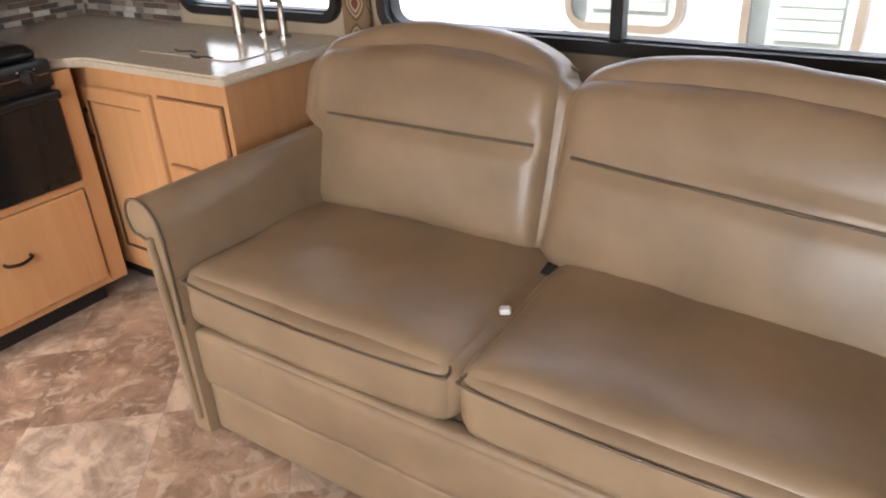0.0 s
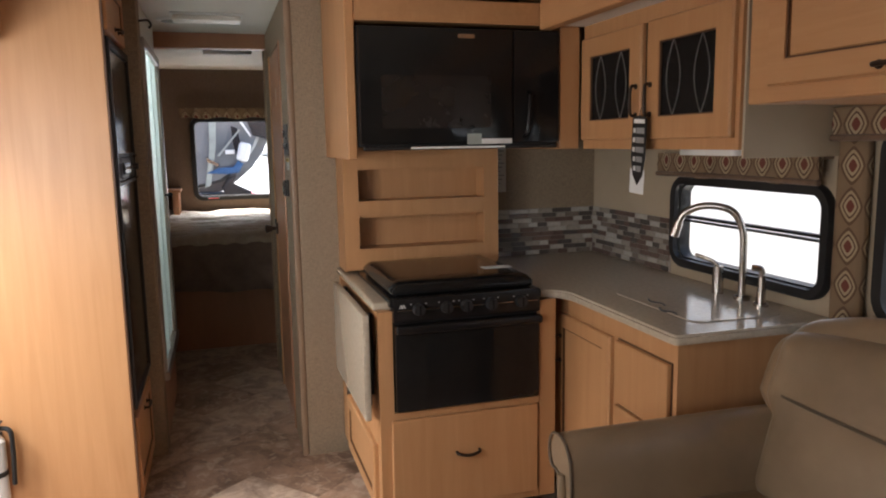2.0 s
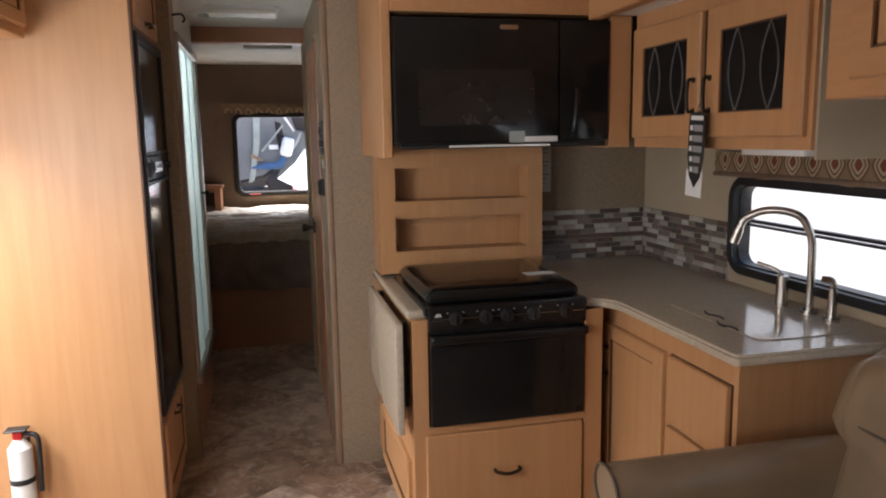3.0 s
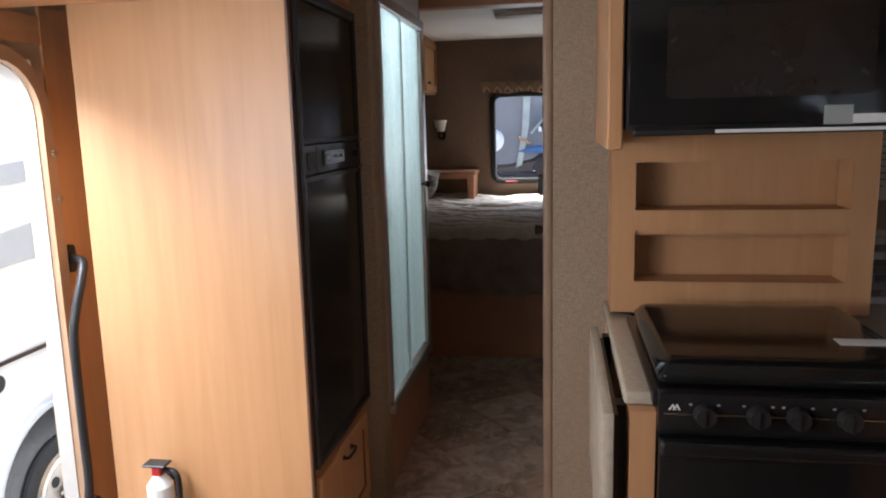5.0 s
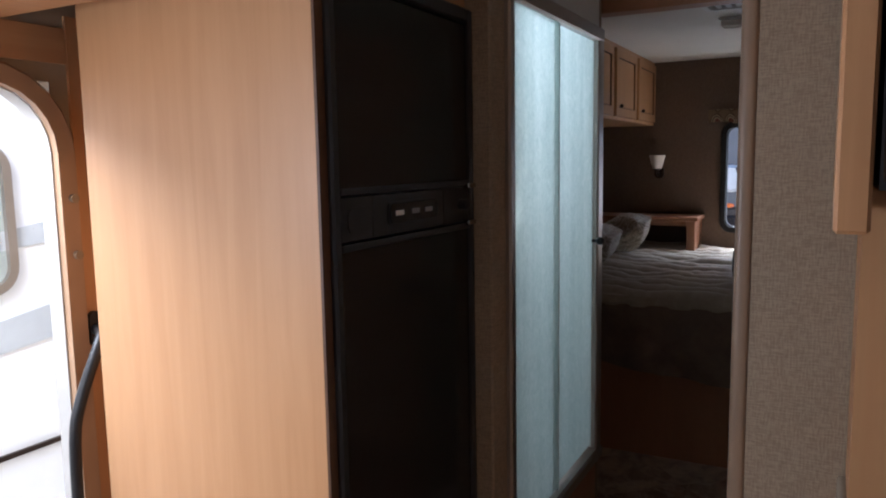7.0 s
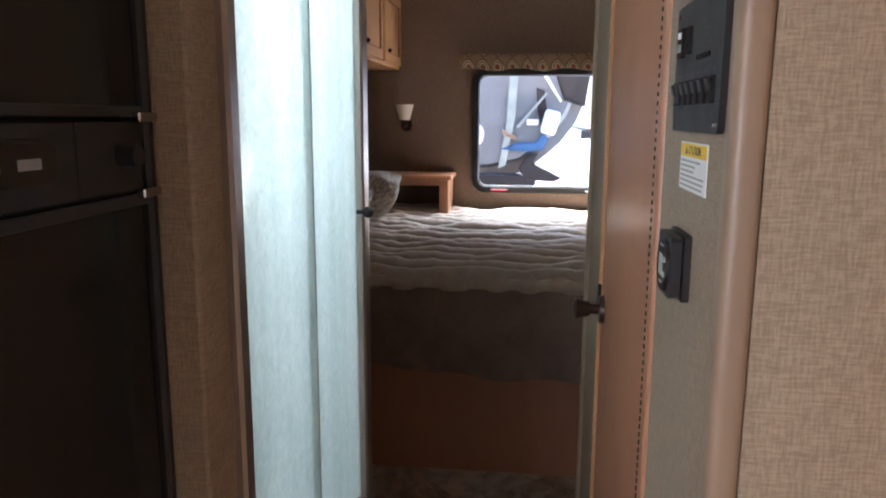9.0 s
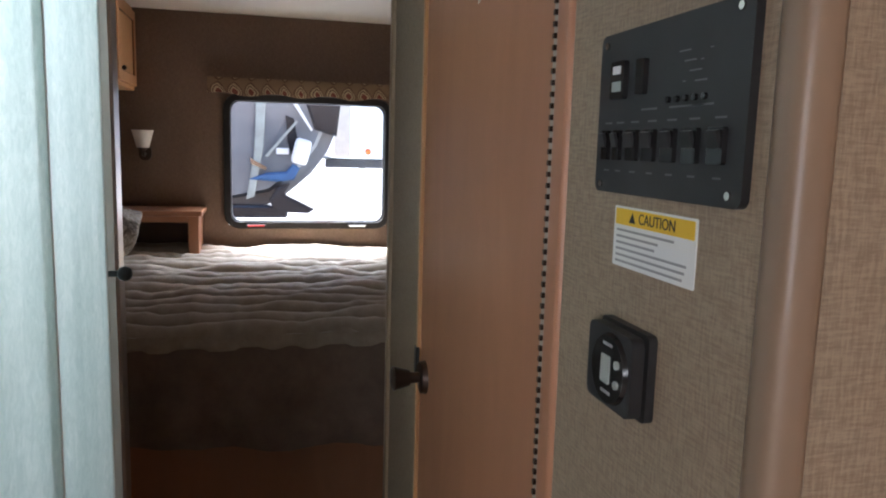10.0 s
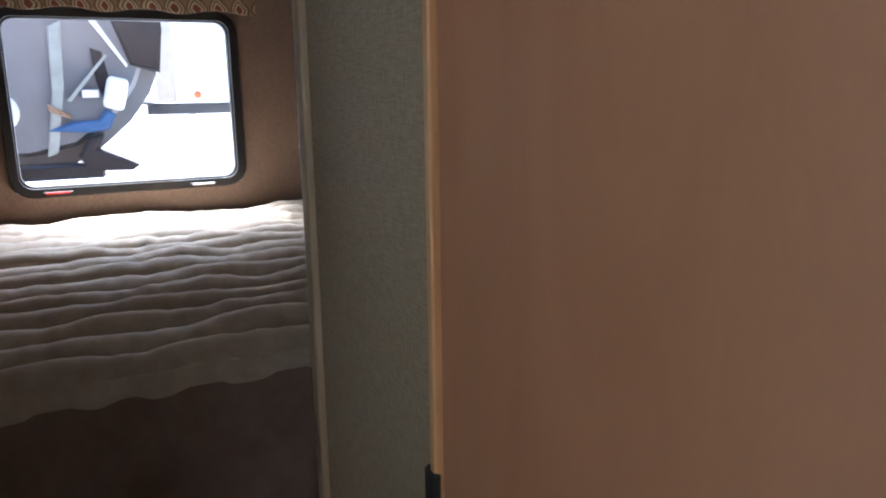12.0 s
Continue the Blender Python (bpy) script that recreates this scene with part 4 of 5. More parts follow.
part("badge", plate(facing(XM + 0.008, 2.14, 1.895, "+x"), 0.07, 0.016, 0.006, 0.002), STEEL, mw, "small silver oval badge")
part("label_strip", box(XM + 0.009, XM + 0.010, 1.91, 2.30, 1.466, 1.474), PAPER, mw, "white paper strip along the lower edge")
part("sticker", box(XM + 0.009, XM + 0.010, 2.14, 2.20, 1.480, 1.522), LCD, mw)
part("sticker", box(XM + 0.009, XM + 0.010, 2.20, 2.33, 1.482, 1.502), PAPER, mw, "white paper sticker")
ps = thing("paper_notice", (XB + 0.001, 2.5, 1.35), "white printed paper notice taped to the wall", "paper")
part("sheet", box(XB + 0.001, XB + 0.002, 2.47, 2.56, 1.24, 1.465), PAPER, ps)
for k in range(9):
    part("text_line", box(XB + 0.002, XB + 0.0024, 2.48, 2.55 - 0.01 * (k % 3), 1.44 - 0.02 * k, 1.445 - 0.02 * k), GREY_INK, ps)

# base cabinet along the window side
YC = 2.485
bc = thing("sink_cabinet", (-1.0, 2.75, 0), "maple sink base cabinet with a door and drawers", "cabinet")
XC0, XC1 = -1.365, -0.665
part("face_frame", box(XC0 - 0.2, XC1, YC - 0.002, YC + 0.02, 0.085, ZT - 0.03), MAPLE, bc)
part("side", box(XC1 - 0.02, XC1, YC + 0.02, YW - 0.003, 0.085, ZT - 0.03), MAPLE, bc)
part("bottom", box(XC0 - 0.15, XC1 - 0.02, YC + 0.02, YW - 0.003, 0.085, 0.11), MAPLE, bc)
part("plinth", box(XC0 - 0.2, XC1 - 0.02, YC + 0.05, YC + 0.07, 0.0, 0.085), BLACK_MATT, bc, "dark recessed plinth")
d = panel_door(bc, facing(-1.245, YC - 0.002, 0.47, "-y"), 0.42, 0.68, "door")
pull(d, (-1.415, YC - 0.022, 0.62), (-1.415, YC - 0.022, 0.72), (0, -0.024, 0))
for z, h in ((0.70, 0.22), (0.47, 0.22), (0.24, 0.21)):
    dd = part("drawer_front", box(-1.0, -0.69, YC - 0.022, YC - 0.002, z - h / 2, z + h / 2, 0.006, None, 2), MAPLE, bc)
    part("glazed_bead", box(-1.004, -0.686, YC - 0.006, YC - 0.0015, z - h / 2 - 0.004, z + h / 2 + 0.004), GLAZE_AND_SHADE, dd)

# worktop: one L-shaped slab with a curved inner corner
wt = thing("worktop", (-1.2, 2.7, ZT), "beige solid-surface L-shaped worktop with a curved inner corner", "countertop")
out = [(-2.238, YW - 0.002), (-0.635, YW - 0.002), (-0.635, 2.47), (-0.645, 2.455), (-0.66, 2.45)]
out += [(-1.30 - 0.10 * math.sin(radians(a)), 2.35 + 0.10 * math.cos(radians(a))) for a in range(0, 91, 10)]
out += [(-1.405, 2.352), (-2.238, 2.352)]
bm = bmesh.new()
f = bm.faces.new([bm.verts.new((x, y, ZT - 0.032)) for x, y in out])
e = bmesh.ops.extrude_face_region(bm, geom=[f])
bmesh.ops.translate(bm, verts=[v for v in e["geom"] if isinstance(v, bmesh.types.BMVert)], vec=(0, 0, 0.032))
bmesh.ops.bevel(bm, geom=[g_ for g_ in bm.edges if abs(g_.verts[0].co.z - g_.verts[1].co.z) < 1e-4], offset=0.008, segments=2, affect="EDGES")
part("slab", bm, COUNTER, wt, "", True)
sk = thing("sink_cover", (-1.0, 2.75, ZT), "flush sink cover with curved black finger slots", "sink cover")
part("board", plate(pose(-1.0, 2.77, ZT + 0.0005), 0.52, 0.34, 0.05, 0.003), COUNTER, sk)
for x, y in ((-1.03, 2.64), (-0.90, 2.60)):
    part("finger_slot", tube([(x - 0.06, y + 0.01, ZT + 0.004), (x - 0.02, y - 0.004, ZT + 0.004), (x + 0.02, y + 0.012, ZT + 0.004), (x + 0.05, y + 0.004, ZT + 0.004)], 0.004), INK_AND_SHADE, sk)

# faucet, lever and soap pump
fc = thing("faucet", (-0.98, 2.95, ZT), "brushed nickel gooseneck kitchen faucet", "faucet")
part("base", cyl((-0.98, 2.96, ZT + 0.001), (-0.98, 2.96, ZT + 0.014), 0.028), STEEL, fc, "", True)
part("neck", tube([(-0.98, 2.96, ZT + 0.01), (-0.98, 2.96, 1.08), (-0.985, 2.955, 1.17), (-1.01, 2.925, 1.235), (-1.07, 2.86, 1.25), (-1.12, 2.81, 1.22), (-1.135, 2.795, 1.175)], 0.013, None, 14), STEEL, fc, "", True)
part("spout", cyl((-1.133, 2.797, 1.185), (-1.145, 2.785, 1.135), 0.016, None, 0.017), STEEL, fc, "", True)
lv = thing("faucet_lever", (-1.09, 2.95, ZT), "brushed nickel single lever faucet control", "faucet lever")
part("body", cyl((-1.10, 2.95, ZT + 0.001), (-1.10, 2.95, 1.02), 0.021, None, 0.019), STEEL, lv, "", True)
part("lever", tube([(-1.10, 2.95, 1.02), (-1.12, 2.93, 1.04), (-1.17, 2.90, 1.055)], 0.008), STEEL, lv, "", True)
sp = thing("soap_dispenser", (-0.86, 2.95, ZT), "brushed nickel soap dispenser", "soap dispenser")
part("body", cyl((-0.87, 2.95, ZT + 0.001), (-0.87, 2.95, 1.02), 0.016, None, 0.012), STEEL, sp, "", True)
part("foot", cyl((-0.87, 2.95, ZT + 0.001), (-0.87, 2.95, ZT + 0.012), 0.025), STEEL, sp, "", True)
part("spout", tube([(-0.87, 2.95, 1.02), (-0.87, 2.945, 1.045), (-0.885, 2.92, 1.05)], 0.011), STEEL, sp, "", True)

# upper cabinet with leaded glass doors
YU = 2.65
uc = thing("wall_cabinet", (-1.15, 2.85, 1.46), "maple wall cabinet with two dark leaded-glass doors", "cabinet")
bm = box(-1.60, -0.645, YU, YU + 0.015, 1.455, 1.49)
box(-1.60, -0.645, YU, YU + 0.015, 1.89, 1.95, 0, bm)
box(-1.60, -1.58, YU, YU + 0.015, 1.49, 1.89, 0, bm)
box(-0.665, -0.645, YU, YU + 0.015, 1.49, 1.89, 0, bm)
bmesh.ops.remove_doubles(bm, verts=bm.verts[:], dist=1e-5)
part("face_frame", bm, MAPLE, uc)
part("bottom", box(-1.60, -0.645, YU + 0.015, YW - 0.004, 1.455, 1.47), MAPLE, uc)
part("back", box(-1.60, -0.645, YW - 0.02, YW - 0.004, 1.47, 1.95), MAPLE, uc)
part("side", box(-0.645, -0.636, YU + 0.01, YW - 0.002, 1.43, 1.95, 0.002), WALL_PALE, uc, "pale tan side panel")
for x, s in ((-1.365, 1), (-0.885, -1)):
    m = facing(x, YU - 0.001, 1.69, "-y")
    d = panel_door(uc, m, 0.445, 0.40, "door", 0.075, SMOKED)
    for c in (-0.075, 0.075):
        for sgn in (-1, 1):
            part("leading", tube([m @ Vector((c + sgn * (0.05 * math.cos(a) - 0.012), 0.125 * a / 1.35, 0.012)) for a in np.linspace(-1.35, 1.35, 7)], 0.0020, None, 6), LEAD, d, "", True)
    pull(d, m @ Vector((s * 0.195, -0.115, 0.02)), m @ Vector((s * 0.195, -0.015, 0.02)), (0, -0.024, 0))
ul = thing("under_cabinet_light", (-1.0, 2.85, 1.44), "white slim light under the wall cabinet", "light")
part("housing", plate(pose(-0.98, 2.83, 1.432), 0.30, 0.10, 0.02, 0.022), WHITE, ul, "", True)

tg = thing("hang_tag", (-1.11, YU - 0.03, 1.4), "black shield-shaped hang tag with white icons on a cabinet handle", "tag")
m = facing(-1.10, YU - 0.05, 1.455, "-y") @ pose(0, 0, 0, 0, 0, -3)
bm = bmesh.new()
vs = [bm.verts.new(m @ Vector((x, y, 0))) for x, y in ((-0.045, 0.105), (-0.03, 0.115), (0.03, 0.115), (0.045, 0.105), (0.045, -0.03), (0.03, -0.09), (0.0, -0.125), (-0.03, -0.09), (-0.045, -0.03))]
f = bm.faces.new(vs)
e = bmesh.ops.extrude_face_region(bm, geom=[f])
bmesh.ops.translate(bm, verts=[v for v in e["geom"] if isinstance(v, bmesh.types.BMVert)], vec=(0, 0.002, 0))
part("card", bm, BLACK_MATT, tg)
for k in range(5):
    y = 0.065 - 0.033 * k
    w = 0.056 if k < 3 else 0.044 - 0.01 * (k - 3)
    part("white_bar", box(-w / 2 + 0.012, w / 2 + 0.006, y - 0.010, y + 0.010, 0.0005, 0.0015, 0, None, 1, m), GREY_INK, tg)
    part("icon", box(-w / 2 - 0.008, -w / 2 + 0.006, y - 0.008, y + 0.008, 0.0005, 0.0015, 0, None, 1, m), PAPER, tg)
part("white_bar", box(-0.034, 0.034, 0.090, 0.104, 0.0005, 0.0015, 0, None, 1, m), PAPER, tg)
part("white_slip", box(-0.05, 0.04, -0.155, -0.07, -0.004, -0.003, 0, None, 1, m), PAPER, tg, "white paper slip behind the tag")
part("string", tube([m @ Vector((0, 0.11, 0)), m @ Vector((0.0, 0.13, 0.0)), (-1.105, YU - 0.035, 1.60)], 0.0015, None, 6), INK_AND_SHADE, tg)

# beam along the slide opening, with white underside
tagged(part("beam", box(-1.60, 2.2, 2.45, 2.50, 1.925, ZC, 0.004), MAPLE_H), "maple beam along the slide opening", "beam", "", "structure")
tagged(part("soffit", box(-1.60, 2.2, 2.50, YU, 1.945, 1.96), CEIL), "white soffit between beam and cabinets", "soffit", "", "structure")
tagged(part("beam", box(-1.604, -1.57, 1.708, 2.45, 2.04, 2.11, 0.004), MAPLE_H), "maple rail above the microwave", "beam", "", "structure")

# overhead cabinet above the sofa
so = thing("overhead_cabinet", (0.6, 2.8, 1.6), "maple overhead cabinet above the sofa", "cabinet")
part("body", box(-0.455, 2.19, 2.52, YW - 0.004, 1.575, 1.945, 0.004), MAPLE_H, so)
for x in (0.02, 0.88, 1.74):
    d = panel_door(so, facing(x, 2.52, 1.765, "-y"), 0.78, 0.30, "door", 0.06, None, MAPLE_H)
    pull(d, (x - 0.06, 2.50, 1.635), (x + 0.06, 2.50, 1.635), (0, -0.024, 0))

# valances
def valance(name, x0, x1, z0, z1, label, y=YW - 0.055, wave=0.012):
    ob = thing(name, ((x0 + x1) / 2, YW, z1), label, "valance")
    bm = bmesh.new()
    n = 40
    rows = []
    for i in range(n + 1):
        t = i / n
        x = x0 + (x1 - x0) * t
        dz = wave * math.sin(t * 14)
        dy = 0.006 * math.sin(t * 37)
        rows.append([bm.verts.new(p) for p in ((x, y + dy, z1), (x, y - 0.004 + dy, (z0 + z1) / 2), (x, y + dy, z0 + dz), (x, y + 0.012 + dy, z0 + dz), (x, y + 0.012, z1))])
    for a, b in zip(rows, rows[1:]):
        for k in range(5):
            bm.faces.new((a[k], b[k], b[(k + 1) % 5], a[(k + 1) % 5]))
    part("cloth", bm, VALANCE, ob, "", True)
    part("border", tube([(x0, y - 0.002, z0), ((x0 + x1) / 2, y - 0.002, z0 + 0.003), (x1, y - 0.002, z0)], 0.010), VAL_PLAIN, ob, "brown border roll", True)
    part("board", box(x0, x1, y + 0.012, YW - 0.002, z1 - 0.012, z1), VAL_PLAIN, ob)
    return ob


valance("window_valance", -1.58, -0.69, 1.345, 1.432, "medallion-print fabric valance over the kitchen window")
valance("window_valance", -0.62, 2.18, 1.485, 1.575, "medallion-print fabric valance over the sofa window", YW - 0.085)
for x0, x1 in ((-0.645, -0.535),):
    ob = thing("window_side_drape", (x0, YW, 1.2), "upright padded medallion-print window side panel", "window panel")
    part("panel", cushion((x1 - x0, 0.035, 0.64), pose((x0 + x1) / 2, YW - 0.022, 1.19), 0.014, 0.003, 10), VALANCE, ob, "", True)

# ---- sofa ----
sf = thing("sofa", (0.45, 2.5, 0), "taupe leatherette two-seat sofa with rolled arms", "sofa")
SX0, SXM, SX1 = -0.40, 0.43, 1.265


def seat_shape(p, h):
    return Vector((p.x - 0.05 * (0.5 + 0.5 * p.y / h.y), p.y, p.z))


for i, (a, b) in enumerate(((SX0, SXM - 0.006), (SXM + 0.006, SX1))):
    s = part("seat", cushion((b - a, 0.66, 0.165), pose((a + b) / 2, 2.345, 0.455, -3), 0.045, 0.022, 26, seat_shape, 0.006, i * 3.1), LEATHER, sf, "", True)
    zt = 0.533
    part("piping", tube([(a + 0.02, 2.05, zt), (a + 0.01, 2.024, zt - 0.006), (a + 0.05, 2.008, zt - 0.008), ((a + b) / 2, 1.994, zt - 0.008), (b - 0.05, 2.008, zt - 0.008), (b - 0.01, 2.024, zt - 0.006), (b - 0.02, 2.05, zt)], 0.0035), PIPING, s, "dark welt", True)

    def crown(p, h):
        k = p.x / h.x
        up = 0.055 * (1 - abs(k) ** 2.4) * max(0, p.z / h.z)
        groove = -0.016 * math.exp(-((p.z - 0.055) / 0.020) ** 2) * (abs(k) < 0.88) * (p.y < 0)
        wing = 0.0
        if i == 0 and k < -0.55:
            wing = -0.05 * ((-k - 0.55) / 0.45) * max(0, min(1, (p.z - 0.0) / 0.035))
        crease = 0.006 * noise.noise(Vector((p.x * 26 + 7 * i, p.z * 7, 3))) * max(0, -p.z / h.z) * (p.y < 0)
        return Vector((p.x + wing, p.y - groove + crease, p.z + up))

    ba, bb = ((-0.45, 0.345), (0.337, 1.26))[i]
    mm = pose(ba, 2.71, 0.71, 0, 0, (0, -5.5)[i]) @ pose((bb - ba) / 2, 0, (0, -0.025)[i], -17, (0, 1.8)[i])
    bk = part("back_cushion", cushion((bb - ba, 0.20, 0.49), mm, 0.072, 0.034, 34, crown, 0.006, i * 5.7), LEATHER, sf, "", True)
    w = (bb - ba) / 2
    part("seam", tube([mm @ Vector((t * w, -0.090 - 0.034 * (1 - t ** 4), 0.055)) for t in np.linspace(-0.86, 0.86, 9)], 0.0045), PIPING, bk, "dark seam", True)
    part("welt", tube([mm @ Vector((t * (w - 0.0), 0.02 - 0.04 * 0, 0.243 + 0.057 * (1 - abs(t) ** 2.4) - 0.03 * (abs(t) > 0.97))) for t in np.linspace(-0.97, 0.97, 13)], 0.005), PIPING, bk, "", True)
part("frame", box(SX0 - 0.0, SX1, 2.06, 2.95, 0.04, 0.375, 0.01), LEATHER, sf)
part("back_frame", box(SX0, SX1, 2.82, 3.0, 0.37, 0.83, 0.04, None, 3), LEATHER, sf, "", True)
part("front_rail", cushion((SX1 - SX0, 0.06, 0.175), pose((SX0 + SX1) / 2, 2.045, 0.285), 0.02, 0.008, 14), LEATHER, sf, "", True)
part("lower_rail", cushion((SX1 - SX0, 0.05, 0.165), pose((SX0 + SX1) / 2, 2.052, 0.115), 0.015, 0.004, 14), LEATHER, sf, "", True)
# Black block stands in for the shade between the seat cushions.
part("gap_shade", box(SXM - 0.09, SXM - 0.03, 2.5, 2.64, 0.44, 0.515), INK_AND_SHADE, sf, "black block for the shade between the cushions")
part("buckle", cushion((0.024, 0.024, 0.012), pose(SXM - 0.020, 2.265, 0.545, 0, 0, 30), 0.004, 0.001, 4), WHITE, sf, "white seat belt tag")
for x0, d in ((SX0, -1), (SX1, 1)):
    prof = [(0.0, 0.03), (0.0, 0.40), (0.0, 0.60), (0.004, 0.66), (0.015, 0.70), (0.04, 0.728), (0.075, 0.738), (0.11, 0.728), (0.128, 0.70), (0.128, 0.665), (0.112, 0.64), (0.085, 0.635), (0.07, 0.60), (0.066, 0.35), (0.066, 0.03)]
    bm = bmesh.new()
    sections = []
    ys = [2.0, 2.012, 2.03] + list(np.linspace(2.1, 2.9, 12))
    for y in ys:
        k = 0.0 if y > 2.025 else (0.012 if y < 2.005 else 0.004)
        cxm, czm = 0.045, 0.4
        sections.append([bm.verts.new((x0 + d * (px + (cxm - px) * k * 6), y, pz + (czm - pz) * k * 0.4 + (0.0 if y < 2.5 else -0.015 * (y - 2.5)))) for px, pz in prof])
    for a, b in zip(sections, sections[1:]):
        for k in range(len(prof)):
            bm.faces.new((a[k], a[(k + 1) % len(prof)], b[(k + 1) % len(prof)], b[k]))
    bm.faces.new(sections[0]), bm.faces.new(sections[-1])
    arm = part("armrest", bm, LEATHER, sf, "rolled armrest", True)
    part("welt", tube([(x0 + d * px, 1.998, pz) for px, pz in prof[1:14]], 0.004), PIPING, arm, "", True)
    part("pleat", tube([(x0 + d * 0.05, 1.995, 0.64), (x0 + d * 0.04, 1.992, 0.5), (x0 + d * 0.035, 1.995, 0.3), (x0 + d * 0.03, 1.998, 0.08)], 0.012), LEATHER, arm, "", True)

# ---- ceiling fixtures ----
cl1 = thing("ceiling_light", (-2.95, 1.18, ZC), "white double-tube ceiling light in the hall", "ceiling light")
part("base", box(-3.02, -2.88, 1.0, 1.36, ZC - 0.012, ZC - 0.001, 0.004), WHITE, cl1)
for x in (-2.985, -2.915):
    part("diffuser", box(x - 0.028, x + 0.028, 1.01, 1.35, ZC - 0.04, ZC - 0.012, 0.012, None, 3), OPAL, cl1, "", True)
sd = thing("ceiling_speaker", (-3.13, 0.98, ZC), "round white ceiling speaker", "speaker")
part("rim", cyl((-3.13, 1.0, ZC - 0.012), (-3.13, 1.0, ZC - 0.001), 0.075, None, 0.085, 28), WHITE, sd, "", True)
part("grille", cyl((-3.13, 1.0, ZC - 0.015), (-3.13, 1.0, ZC - 0.012), 0.055, n=28), LCD, sd)
cl2 = thing("ceiling_light", (-4.9, 1.3, 2.225), "white double-tube ceiling light in the bedroom", "ceiling light")
part("base", box(-4.98, -4.82, 1.12, 1.5, 2.212, 2.224, 0.004), WHITE, cl2)
for x in (-4.94, -4.86):
    part("diffuser", box(x - 0.03, x + 0.03, 1.13, 1.49, 2.182, 2.212, 0.012, None, 3), OPAL, cl2, "", True)
vt = thing("ceiling_vent", (-4.35, 1.25, 2.225), "white roof vent with slats in the bedroom ceiling", "ceiling vent")
part("frame", ring(pose(-4.35, 1.28, 2.224, 180), 0.30, 0.30, 0.03, 0.035, 0.02), WHITE, vt, "", True)
for k in range(6):
    part("slat", box(-4.49, -4.21, 1.155 + 0.045 * k, 1.18 + 0.045 * k, 2.209, 2.215, 0, None, 1), WHITE, vt)
hk = thing("coat_hook", (-2.66, 0.89, 2.05), "small black coat hook", "hook")
part("stem", tube([(-2.55, 0.876, 2.06), (-2.55, 0.92, 2.065), (-2.55, 0.935, 2.045), (-2.55, 0.925, 2.03)], 0.005), BLACK_MATT, hk, "", True)

# ---- bedroom ----
XF = -4.38
bed = thing("bed", (-5.4, 1.3, 0), "bed across the rear with a taupe quilted comforter", "bed")
part("base", box(XR + 0.01, XF, 0.02, 2.75, 0.0, 0.50, 0.003), CHERRY, bed, "wood-panelled bed base")
part("mattress", box(XR + 0.02, XF - 0.02, 0.03, 2.72, 0.50, 0.80, 0.05, None, 3), SKIRT, bed)


def quilt_height(x, y):
    row = x / 0.150 + 0.30 * noise.noise(Vector((x * 1.5, y * 2, 0))) + 0.10 * noise.noise(Vector((x * 3, y * 6, 4)))
    f = row - math.floor(row)
    puff = abs(math.sin(math.pi * f)) ** 0.38
    z = 0.785 + 0.072 * puff + 0.022 * noise.noise(Vector((x * 4, y * 5, 2))) + 0.007 * noise.noise(Vector((x * 9, y * 20, 5)))
    return z + 0.035 * max(0, min(1, (0.75 - y) / 0.5))


bm = bmesh.new()
nx, ny = 260, 190
cols = []
for j in range(ny + 1):
    y = 0.05 + (2.74 - 0.05) * j / ny
    line = []
    for i in range(nx + 1):
        x = XR + 0.03 + (XF + 0.0 - XR - 0.03) * i / nx
        line.append(bm.verts.new((x, y, quilt_height(x, y) - 0.03 * max(0, (i / nx - 0.96) / 0.04) ** 2)))
    for i, (dx, z) in enumerate(((0.018, 0.825), (0.028, 0.81), (0.032, 0.79), (0.028, 0.775))):
        fold = 0.005 * math.sin(y * 38 + 2 * noise.noise(Vector((y * 4, 0, 0)))) + 0.007 * noise.noise(Vector((y * 9, i, 3)))
        line.append(bm.verts.new((XF + dx + fold * (i + 1) / 4, y, z + 0.004 * noise.noise(Vector((y * 5, 1, 7))))))
    cols.append(line)
for a, b in zip(cols, cols[1:]):
    for i in range(len(a) - 1):
        bm.faces.new((a[i], b[i], b[i + 1], a[i + 1]))
part("comforter", bm, QUILT, bed, "wrinkled taupe quilted comforter", True)
bm = bmesh.new()
cols = []
for j in range(ny + 1):
    y = 0.05 + (2.74 - 0.05) * j / ny
    line = []
    low = 0.515 - 0.085 * min(1, max(0, (y - 0.5) / 0.7)) ** 0.7 + 0.012 * noise.noise(Vector((y * 6, 4, 4)))
    for i in range(12):
        t = i / 11
        fold = (t - 0.35 * t * t) * (0.035 * math.sin(y * 17 + 4 * noise.noise(Vector((y * 2, t * 1.5, 0)))) + 0.05 * noise.noise(Vector((y * 6 + 3 * t, t * 2, 9))) + 0.02 * noise.noise(Vector((y * 17 - 6 * t, t * 4, 1))))
        line.append(bm.verts.new((XF + 0.028 + 0.045 * t + fold + 0.015 * math.sin(3.1 * t), y, 0.785 + (low - 0.785) * t)))
    cols.append(line)
for a, b in zip(cols, cols[1:]):
    for i in range(len(a) - 1):
        bm.faces.new((a[i], b[i], b[i + 1], a[i + 1]))
part("drop", bm, SKIRT, bed, "dark brown draped comforter border", True)


def pillow_shape(p, h):
    k = 1 - 0.12 * (abs(p.x / h.x) ** 2 + abs(p.y / h.y) ** 2) * 0.5
    return Vector((p.x, p.y, p.z * (1.15 - 0.75 * max(abs(p.x / h.x), abs(p.y / h.y)) ** 3)))


